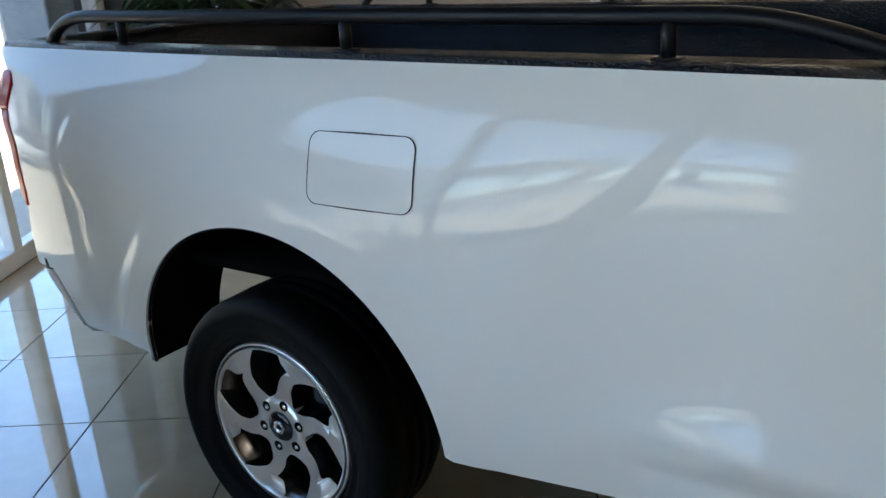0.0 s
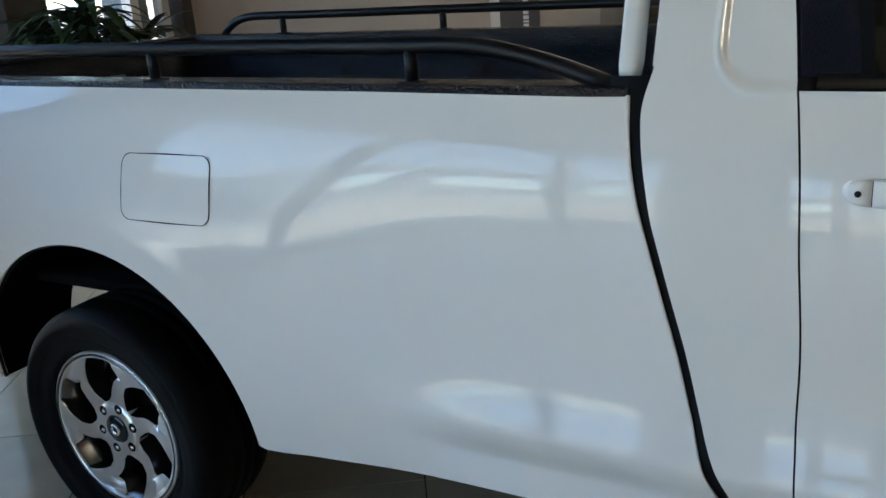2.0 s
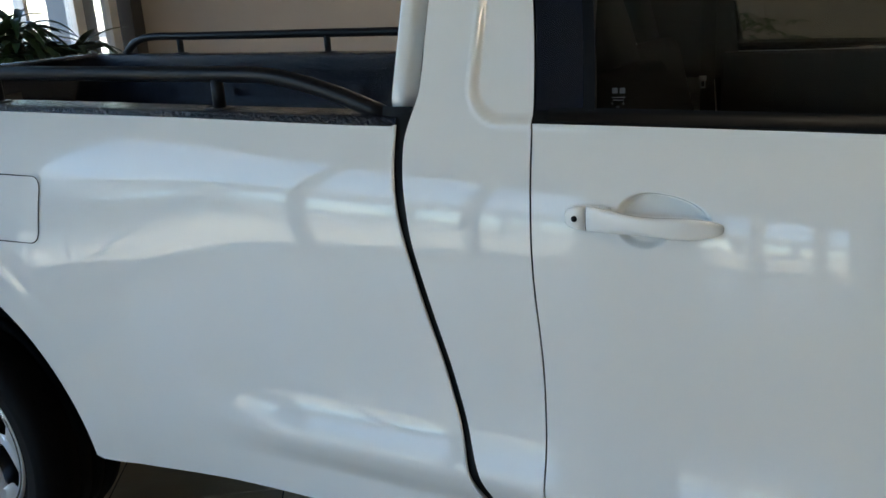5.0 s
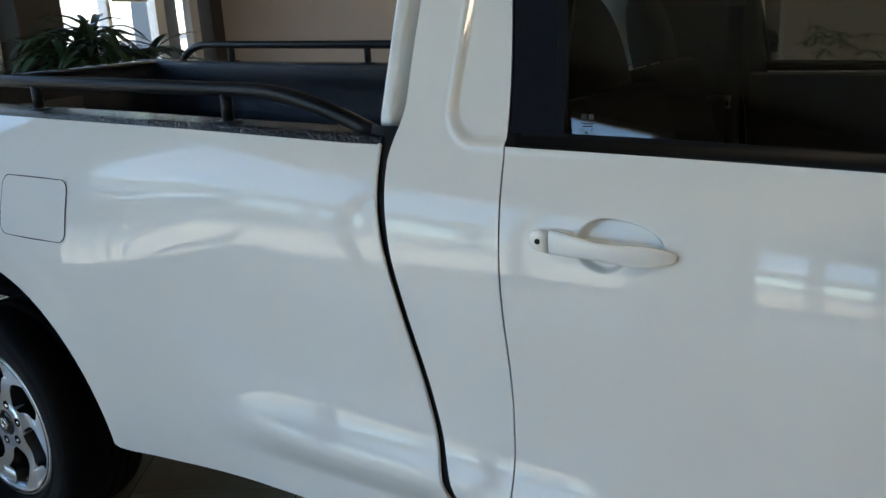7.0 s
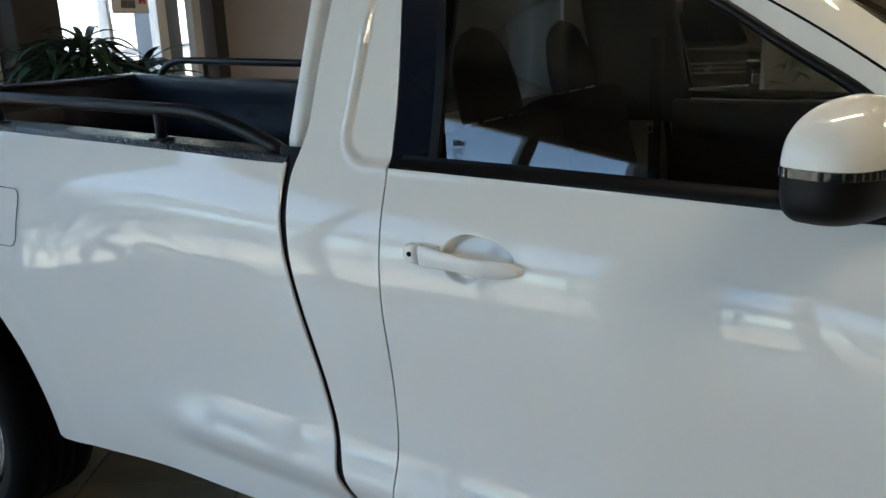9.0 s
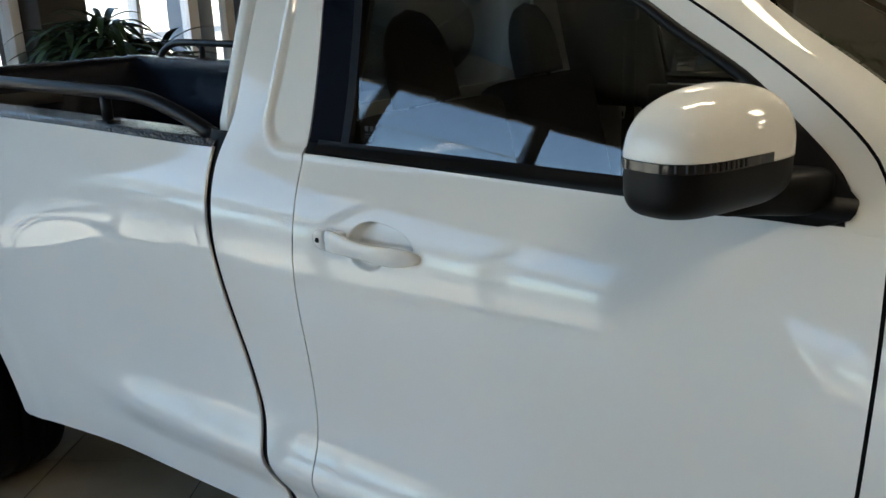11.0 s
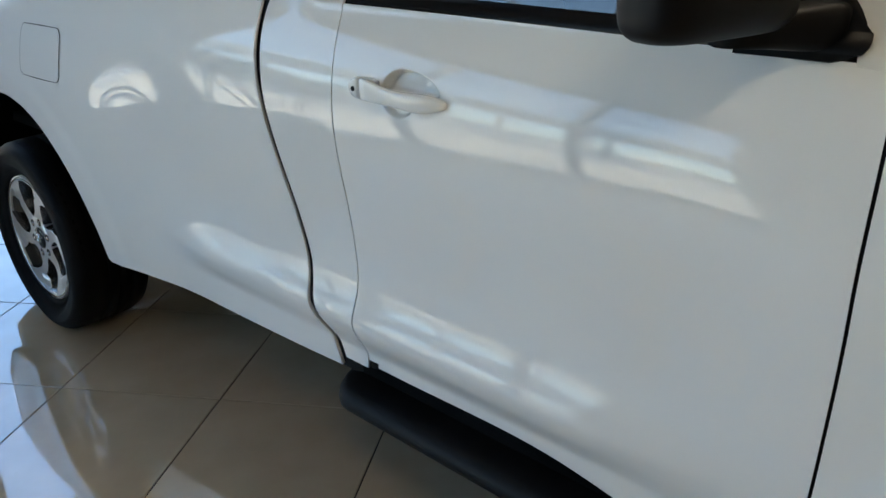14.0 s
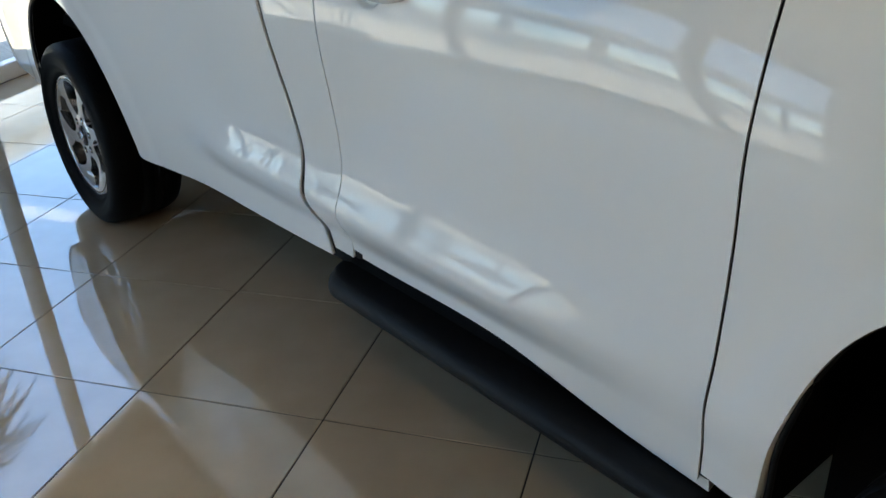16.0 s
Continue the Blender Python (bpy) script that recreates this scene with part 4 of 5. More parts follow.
for far in (False, True):
    bm = bmesh.new()
    rows = []
    for x in span(-1.272, 1.50, 44):
        zt = float(TUB_TOP(x))
        yo = float(flank(x, zt))
        sec = [(yo - 0.0045, zt - 0.020), (yo + 0.001, zt - 0.006), (yo + 0.006, zt + 0.006), (yo + 0.016, zt + 0.011), (max(0.235, yo + 0.05), zt + 0.011), (max(0.246, yo + 0.055), zt + 0.004), (max(0.250, yo + 0.058), zt - 0.012),
               (0.252, zt - 0.06), (0.240, zt - 0.08), (0.240, zt - 0.16), (0.262, zt - 0.18), (0.262, zt - 0.27), (0.245, zt - 0.29), (0.245, 0.89)]
        rows.append([bm.verts.new(flip((x, y, z), far)) for y, z in sec])
    for a, b in zip(rows, rows[1:]):
        for i in range(len(a) - 1):
            bm.faces.new((a[i], b[i], b[i + 1], a[i + 1]))
    bmesh.ops.recalc_face_normals(bm, faces=bm.faces)
    part("bed_wall", bm, LINER, truck, "black sprayed bed wall and rail")
    for x in (-0.75, -0.35, 0.35, 0.75, 1.15):
        bm = block(x - 0.06, x + 0.06, 0.238, 0.258, 1.02, 1.24, 0.012)
        if far:
            bmesh.ops.transform(bm, matrix=Matrix.Translation((0, 2 * MID, 0)) @ Matrix.Diagonal((1, -1, 1, 1)), verts=bm.verts)
            bmesh.ops.reverse_faces(bm, faces=bm.faces)
        part("bed_panel", bm, LINER, truck)
    # tubular rail with three posts
    yr = 0.182
    rail = new("side_rail")
    rail.parent = truck
    zt = lambda x: float(TUB_TOP(x)) + 0.011
    up = 0.080
    path = [(-1.02, zt(-1.0)), (-0.985, zt(-1.0) + 0.030), (-0.93, zt(-0.93) + 0.060), (-0.86, zt(-0.86) + 0.076)] + [(x, zt(x) + up) for x in span(-0.78, 1.08, 16)]
    path += [(1.16, zt(1.16) + 0.076), (1.25, zt(1.25) + 0.060), (1.35, zt(1.35) + 0.033), (1.45, zt(1.45) - 0.002)]
    part("rail_tube", tube([flip((x, yr, z), far) for x, z in dense(path, 3)], 0.0185, 16), BLACK_TUBE, rail)
    for x in (-0.654, 0.200, 0.997):
        part("post", tube([flip((x, yr, zt(x) - 0.004), far), flip((x, yr, zt(x) + up), far)], 0.015, 14), BLACK_TUBE, rail)
        part("foot", block(x - 0.028, x + 0.028, *sorted((flip((0, yr - 0.022, 0), far).y, flip((0, yr + 0.022, 0), far).y)), zt(x) - 0.002, zt(x) + 0.004, 0.002, 1), BLACK_TUBE, rail)
    # white upright of the cab guard
    rings = []
    for t in span(0, 1, 14):
        z = 1.352 + 0.47 * t
        y = 0.205 + 0.36 * (z - 1.352)
        grow = 1.0 if t > 0.04 else 0.8
        rings.append([flip((1.482 + grow * 0.020 * math.copysign(abs(math.cos(a)) ** 0.5, math.cos(a)), y + grow * 0.034 * math.copysign(abs(math.sin(a)) ** 0.5, math.sin(a)), z), far) for a in (2 * math.pi * k / 24 for k in range(24))])
    guard = part("cab_guard_post", loft(rings), PAINT, truck)
    part("guard_foot", block(1.455, 1.53, *sorted((flip((0, 0.165, 0), far).y, flip((0, 0.245, 0), far).y)), 1.345, 1.356, 0.003, 1), BLACK_TUBE, truck)
part("bed_front_wall", block(1.47, 1.505, 0.20, 2 * MID - 0.20, 0.88, 1.345, 0.008), LINER, truck)

# tailgate, lamps, bumper
gate = new("tailgate")
gate.parent = truck
part("inner_skin", block(-1.225, -1.175, 0.235, 2 * MID - 0.235, 0.88, 1.375, 0.010), LINER, gate)
part("top_cap", block(-1.255, -1.165, 0.22, 2 * MID - 0.22, 1.375, 1.402, 0.010), LINER, gate)
part("outer_skin", block(-1.275, -1.2255, 0.26, 2 * MID - 0.26, 0.66, 1.374, 0.016), PAINT, gate)
part("grab_recess", block(-1.17, -1.165, 0.70, 1.25, 1.20, 1.27, 0.002), STEEL, gate)


def tail_ring(z, wide, deep, proud, far):
    """A rounded section that carries the flank round the tail's corner."""
    x0 = float(TAIL(z))
    y0 = float(flank(x0, z)) - proud
    ring = [(x0 - 0.001, y0)] + [(x0 - wide * s, y0 + deep * s ** 4) for s in span(0.1, 1, 9)] + [(x0 - wide, y0 + deep + 0.04), (x0 + 0.02, y0 + deep + 0.04), (x0 + 0.02, y0 + 0.012)]
    return [flip((x, y, z), far) for x, y in ring]


for far in (False, True):
    lamp = new("tail_lamp")
    lamp.parent = truck
    shape = ((1.314, 0.050, 0.03), (1.300, 0.10, 0.04), (1.27, 0.14, 0.05), (1.23, 0.14, 0.05), (1.205, 0.11, 0.045), (1.19, 0.075, 0.035))
    part("stop_lens", loft([tail_ring(z, w, d, 0.004, far) for z, w, d in shape]), RED_LENS, lamp, "dark red upper lens")
    shape = ((1.1895, 0.072, 0.034), (1.15, 0.066, 0.026), (1.08, 0.062, 0.022), (1.00, 0.058, 0.020), (0.93, 0.050, 0.018), (0.895, 0.034, 0.015), (0.882, 0.014, 0.01))
    part("turn_lens", loft([tail_ring(z, w, d, 0.003, far) for z, w, d in shape]), ORANGE_LENS, lamp, "bright orange red lower lens")
    part("rear_corner", loft([tail_ring(z, 0.034, 0.05, -0.003, far) for z in span(0.675, 1.372, 16)]), PAINT, truck)
bumper = new("rear_bumper")
bumper.parent = truck
rings = []
for s in span(0, 1, 24):
    y = 0.14 + (2 * MID - 0.28) * s
    bow = 0.22 * (abs(2 * s - 1)) ** 5
    rings.append([Vector((x + bow, y, z)) for x, z in ((-1.16, 0.42), (-1.28, 0.40), (-1.34, 0.44), (-1.36, 0.52), (-1.35, 0.60), (-1.32, 0.63), (-1.20, 0.63), (-1.14, 0.60))])
part("bumper_bar", loft(rings), PAINT, bumper)
for far in (False, True):
    # each end wraps round the body's lower rear corner
    rings, seal = [], []
    for t in span(0, 1, 14):
        x, z = -1.052 + 0.116 * t, 0.664 - 0.180 * t
        y = float(flank(x, z)) - 0.003
        wide = 0.105 * (1 - t) ** 0.6 + 0.006
        deep = 0.085 * (1 - t) ** 0.5 + 0.02
        sec = [(x, y)] + [(x - wide * math.sin(a) ** 0.8, y + deep * (1 - math.cos(a) ** 0.8)) for a in (radians(k) for k in range(12, 91, 13))] + [(x - wide, y + deep + 0.08), (x + 0.01, y + deep + 0.08), (x + 0.004, y + 0.012)]
        rings.append([flip((px, py, z), far) for px, py in sec])
        seal.append(flip((x + 0.007, y + 0.012, z + 0.003), far))
    part("bumper_end", loft(rings), PAINT, bumper)
    part("bumper_seal", tube(seal, 0.008, 6), SEAL, bumper)
    y = float(flank(-1.08, 0.68))
    part("corner_pad", loft([[flip((x, yy, zz), far) for x, yy, zz in ((-1.052, y - 0.001, z), (-1.090, y - 0.001, z), (-1.125, y + 0.012, z), (-1.145, y + 0.05, z), (-1.145, y + 0.10, z), (-1.052, y + 0.10, z))] for z in (0.664, 0.700)]), BLACK_TRIM, bumper)

# ---- showroom shell ----
floor = thing("floor", "polished cream porcelain tiles with dark joints", "floor", TURNED, kind="structure")
bm = bmesh.new()
outline_pq = [(-3.15, BACK_Q + 0.1), (-3.15, SOUTH_Q - 0.1), (EAST_P + 0.1, SOUTH_Q - 0.1), (EAST_P + 0.1, BACK_Q + 0.1)]
top_v, low_v = [bm.verts.new((p, q, -0.0035)) for p, q in outline_pq], [bm.verts.new((p, q, -0.10)) for p, q in outline_pq]
bm.faces.new(top_v), bm.faces.new(low_v[::-1])
for i in range(4):
    bm.faces.new((top_v[i], low_v[i], low_v[(i + 1) % 4], top_v[(i + 1) % 4]))
bmesh.ops.recalc_face_normals(bm, faces=bm.faces)
part("joint_bed", bm, GROUT, floor, smooth=False)


def wall(name, a, b, z0, z1, thick, mat, label):
    """A wall from plan point a to b."""
    d = Vector((b[0] - a[0], b[1] - a[1], 0))
    m = pose(a[0], a[1], 0, 0, 0, math.degrees(math.atan2(d.y, d.x)))
    ob = bm_object(name, block(0, d.length, 0, thick, z0, z1), mat, None, "", False)
    ob.matrix_world = m
    return tagged(ob, label, "wall", kind="structure")


def plan(p, q):
    v = TURNED @ Vector((p, q, 0))
    return v.x, v.y


wall("wall_back", plan(-3.05, BACK_Q), plan(EAST_P, BACK_Q), 0, CEILING, 0.2, WALL, "plain beige plastered showroom wall")
wall("wall_east", plan(EAST_P, SOUTH_Q), plan(EAST_P, BACK_Q), 0, CEILING, -0.2, WALL, "plain beige showroom wall")
wall("wall_south", plan(-3.05, SOUTH_Q), plan(EAST_P, SOUTH_Q), 0, CEILING, -0.2, WALL, "plain beige showroom wall")
rim = [plan(-3.2, BACK_Q + 0.2), plan(-3.2, SOUTH_Q - 0.2), plan(EAST_P + 0.2, SOUTH_Q - 0.2), plan(EAST_P + 0.2, BACK_Q + 0.2)]
bm = bmesh.new()
low, high = [bm.verts.new((x, y, CEILING)) for x, y in rim], [bm.verts.new((x, y, CEILING + 0.25)) for x, y in rim]
bm.faces.new(low[::-1]), bm.faces.new(high)
for i in range(4):
    bm.faces.new((low[i], low[(i + 1) % 4], high[(i + 1) % 4], high[i]))
bmesh.ops.recalc_face_normals(bm, faces=bm.faces)
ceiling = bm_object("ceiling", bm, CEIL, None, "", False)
tagged(ceiling, "plain ceiling in darkened cream", "ceiling", kind="structure")


def facade(name, place, length, mullions, columns, label, panels=()):
    """A glazed front along local x, seen from the side of +y."""
    f = thing(name, label, "window", place, kind="structure")
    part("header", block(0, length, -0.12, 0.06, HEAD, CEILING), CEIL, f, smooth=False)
    part("bottom_rail", block(0, length, -0.05, 0.05, 0.0, 0.11, 0.006, 1), ALU, f, smooth=False)
    part("top_rail", block(0, length, -0.05, 0.05, HEAD - 0.08, HEAD - 0.001, 0.006, 1), GREY_ALU, f, smooth=False)
    solid = [(a, b) for a, b in columns]
    for a, b in solid:
        part("column", block(a, b, -0.20, 0.22, 0, HEAD, 0.008, 1), DARK_COLUMN, f, smooth=False)
    for x, w, mat in mullions:
        part("mullion", block(x - w / 2, x + w / 2, -0.055, 0.055, 0.11, HEAD - 0.08, 0.005, 1), mat, f, smooth=False)
    edges = sorted([0, length] + [x for x, w, mt in mullions])
    for a, b in zip(edges, edges[1:]):
        if b - a > 0.3:
            g = part("glazing", block(a, b, -0.004, 0.004, 0.11, HEAD - 0.08), CLEAR, f, smooth=False)
            g.visible_shadow = False
    return f


# the glazed front, along the floor's q axis; local x runs towards lower q
GLASS_END = -6.4
front_1 = facade("window_1", TURNED @ pose(-3.05, BACK_Q, 0, 0, 0, -90), BACK_Q - GLASS_END,
                 [(BACK_Q - q, w, m) for q, w, m in ((11.4, 0.40, ALU), (9.85, 0.36, ALU), (8.1, 0.10, ALU), (6.6, 0.12, ALU), (5.57, 0.15, ALU), (3.72, 0.10, ALU), (2.6, 0.09, GREY_ALU), (1.62, 0.09, GREY_ALU), (-0.75, 0.11, GREY_ALU),
                                                     (-2.0, 0.10, GREY_ALU), (-4.86, 0.09, GREY_ALU), (-5.7, 0.09, GREY_ALU))],
                 [(BACK_Q - 12.37, BACK_Q - 11.72), (BACK_Q - 6.52, BACK_Q - 5.66), (BACK_Q - 1.55, BACK_Q - 0.62), (BACK_Q + 3.05, BACK_Q + 4.0)], "full height shop front glazing in white aluminium frames")
wall("wall_front", plan(-3.05, SOUTH_Q), plan(-3.05, GLASS_END), 0, CEILING, 0.2, WALL, "plain beige showroom wall beside the glazing")

# the sky's light through the glazed front: portals, and lamps in the openings that face the vehicle's flank
for q1, q2, watt in ((-3.05, 0.60, SKY_GLOW), (1.7, 4.9, 0.5 * SKY_GLOW), (-6.4, -4.0, 0), (-3.05, 0.60, 0), (1.55, 5.66, 0), (6.52, 11.72, 0)):
    opening = bpy.data.lights.new("sky_opening", "AREA")
    opening.shape, opening.size, opening.size_y = "RECTANGLE", q2 - q1, HEAD - 0.19
    if watt:
        opening.energy, opening.color = watt * (q2 - q1), (0.60, 0.82, 1.0)
    else:
        opening.cycles.is_portal = True
    ob = new("sky_opening", opening)
    ob.matrix_world = TURNED @ pose(-3.14, (q1 + q2) / 2, HEAD / 2 + 0.02, 0, 0, -90) @ pose(0, 0, 0, 90, 0, 0)
    tagged(ob, "daylight through the glazing", "light")

# ceiling lamps
lamps = []
lp = thing("ceiling_lamp", "long flush ceiling lamp with a warm white diffuser", "lamp", TURNED @ pose(2.0, -3.0, CEILING - 0.03), "ceiling lamps")
part("frame", block(-0.75, 0.75, -0.17, 0.17, 0.0, 0.029, 0.004, 1), ALU, lp, smooth=False)
part("diffuser", block(-0.72, 0.72, -0.14, 0.14, -0.006, 0.002), LAMP, lp, smooth=False)
for i in range(4):
    for j in range(4):
        if (i, j) != (0, 0):
            copy_thing(lp, TURNED @ pose(2.0 + 4.0 * i, -3.0 + 3.6 * j, CEILING - 0.03))

# opaque infill and signs at the first front
for q_low, q_high in ((5.06, 5.52), (10.2, 11.12)):
    part("outer_pier", block(BACK_Q - q_high, BACK_Q - q_low, -0.45, -0.12, 0, HEAD, 0.01, 1), BLUE_GREY, front_1, smooth=False)


def bars(m, widths, height, gap, mat, parent, depth=0.004):
    """A row of plain bars in place of lettering, along local x."""
    x = 0.0
    for w in widths:
        part("letter_bar", block(x, x + w, 0, depth, 0, height, m=m), mat, parent, smooth=False)
        x += w + gap


sign = thing("door_sign", "white sign with red emblem and grey bars on glazing", "sign", TURNED @ pose(-2.96, 9.25, 1.80, 0, 0, -90))
part("board", block(0, 1.15, 0, 0.012, 0, 0.42, 0.003, 1), SIGN_WHITE, sign, smooth=False)
for cx, cz, turn in ((0.20, 0.25, 0), (0.145, 0.155, 60), (0.255, 0.155, -60)):
    bm = bmesh.new()
    m = pose(1.15 - 0.0 - (1.15 - cx), 0.0125, cz, 0, turn, 0)
    pts = [m @ Vector(p) for p in ((0, 0, 0.085), (0.048, 0, 0), (0, 0, -0.085), (-0.048, 0, 0))]
    lowv, topv = [bm.verts.new(p) for p in pts], [bm.verts.new(p + Vector((0, 0.004, 0))) for p in pts]
    bm.faces.new(lowv), bm.faces.new(topv[::-1])
    for i in range(4):
        bm.faces.new((lowv[i], topv[i], topv[(i + 1) % 4], lowv[(i + 1) % 4]))
    bmesh.ops.recalc_face_normals(bm, faces=bm.faces)
    part("emblem_lozenge", bm, SIGN_RED, sign, smooth=False)
bars(pose(0.40, 0.0125, 0.20), (0.07, 0.03, 0.05, 0.05, 0.05, 0.05, 0.03, 0.05, 0.06), 0.085, 0.018, SIGN_GREY, sign)
bars(pose(0.46, 0.0125, 0.06), (0.07, 0.06, 0.05, 0.06, 0.05, 0.05), 0.085, 0.018, SIGN_GREY, sign)

banner = thing("wall_banner", "tall dark banner with white upright bars on the beige wall", "banner", TURNED @ pose(1.85, BACK_Q - 0.03, 0.62))
part("cloth", block(0, 0.62, 0, 0.02, 0, 1.75, 0.004, 1), SIGN_GREY, banner, smooth=False)
part("pale_edge", block(-0.16, -0.01, 0, 0.02, 0, 2.2, 0.004, 1), SIGN_WHITE, banner, smooth=False)
part("top_bar", block(0.02, 0.6, -0.006, -0.001, 1.52, 1.56), SIGN_WHITE, banner, smooth=False)
bars(pose(0.44, -0.008, 0.10, 0, -90, 0), (0.10, 0.03, 0.06, 0.07, 0.08, 0.06, 0.03, 0.08, 0.08, 0.03, 0.10, 0.10, 0.08, 0.10, 0.07, 0.07), 0.085, 0.018, SIGN_WHITE, banner)


# ---- plants ----
def blade(bm, root, heading, length, rise, width, curl):
    """A long pointed leaf that rises and then droops."""
    d = Vector((math.cos(heading), math.sin(heading), 0))
    side = Vector((-d.y, d.x, 0))
    prev = None
    for k in range(8):
        t = k / 7
        p = Vector(root) + d * length * (t - 0.18 * curl * t * t) + Vector((0, 0, rise * t - curl * length * t * t))
        w = width * (0.35 + 1.3 * t) * (1 - t) ** 0.7 if t < 1 else 0.0
        w = max(w, 0.001)
        row = [bm.verts.new(p - side * w), bm.verts.new(p + Vector((0, 0, -0.35 * w))), bm.verts.new(p + side * w)]
        if prev:
            bm.faces.new((prev[0], prev[1], row[1], row[0]))
            bm.faces.new((prev[1], prev[2], row[2], row[1]))
        prev = row


def potted_palm(place, seed, stems, top, reach, label, broad=1.0, low=0.45, tiers=3, leaves=11, lift=0.42):
    rnd = random.Random(seed)
    pl = thing("potted_palm", label, "plant", place)
    rings = [[Vector((r * math.cos(t), r * math.sin(t), z)) for t in (2 * math.pi * k / 28 for k in range(28))] for z, r in ((0, 0.20), (0.02, 0.215), (0.40, 0.26), (0.44, 0.275), (0.46, 0.27), (0.46, 0.235), (0.40, 0.23))]
    part("pot", loft(rings), POT, pl)
    for s in range(stems):
        a, h = rnd.uniform(0, 6.28), rnd.uniform(low, 1.0)
        foot = Vector((0.12 * math.cos(a), 0.12 * math.sin(a), 0.38))
        head = foot + Vector((0.30 * math.cos(a) * h, 0.30 * math.sin(a) * h, (top - 0.45) * h))
        stem = part("stem", tube([foot, (foot + head) / 2 + Vector((0.02, 0.01, 0)), head], 0.010, 7), STEM, pl)
        for k in range(tiers):
            bm = bmesh.new()
            base = head + Vector((0, 0, -0.12 * k))
            for j in range(leaves):
                heading = 6.28 * j / leaves + rnd.uniform(-0.3, 0.3)
                blade(bm, base, heading, rnd.uniform(0.35, 0.6) * reach, rnd.uniform(0.05, lift), broad * rnd.uniform(0.013, 0.022), rnd.uniform(0.35, 0.85))
            part("leaf_tuft", bm, LEAF, pl)
    return pl


potted_palm(TURNED @ pose(-2.15, 5.62, 0), 3, 17, 1.62, 1.12, "bushy potted palm with long drooping dark green leaves", 2.7)
potted_palm(TURNED @ pose(-2.42, 0.66, 0), 5, 9, 1.66, 0.9, "potted palm with long narrow leaves beside the glazing", 1.05, 0.72, 2, 22, 0.14)
potted_palm(TURNED @ pose(-2.36, 0.16, 0, 0, 0, 95), 8, 7, 1.52, 0.85, "potted palm with long narrow leaves beside the glazing", 1.05, 0.72, 2, 22, 0.14)


def shrub(place, seed):
    rnd = random.Random(seed)
    pl = thing("potted_shrub", "leafy green potted shrub in front of a plain wall", "plant", place)
    part("pot", loft([[Vector((r * math.cos(t), r * math.sin(t), z)) for t in (2 * math.pi * k / 24 for k in range(24))] for z, r in ((0, 0.16), (0.35, 0.22), (0.37, 0.225), (0.37, 0.19), (0.30, 0.18))]), POT, pl)
    part("stem", tube([(0, 0, 0.3), (0.02, 0.01, 0.6), (0, 0, 0.9)], 0.014, 8), STEM, pl)
    for k in range(26):
        a, z = rnd.uniform(0, 6.28), rnd.uniform(0.55, 1.25)
        r = rnd.uniform(0.05, 0.34) * (1.2 - abs(z - 0.9))
        bm = bmesh.new()
        for j in range(7):
            blade(bm, (r * math.cos(a), r * math.sin(a), z), 6.28 * j / 7 + rnd.uniform(-0.4, 0.4), rnd.uniform(0.10, 0.17), rnd.uniform(-0.02, 0.06), rnd.uniform(0.020, 0.032), 0.35)
        part("leaf_cluster", bm, LEAF_LIGHT, pl)
    return pl


shrub(pose(1.32, 6.9, 0), 11)
wall("wall_partition", (0.72, 7.6), (4.6, 10.1), 0, 2.9, 0.12, WALL, "plain beige partition wall inside the showroom")


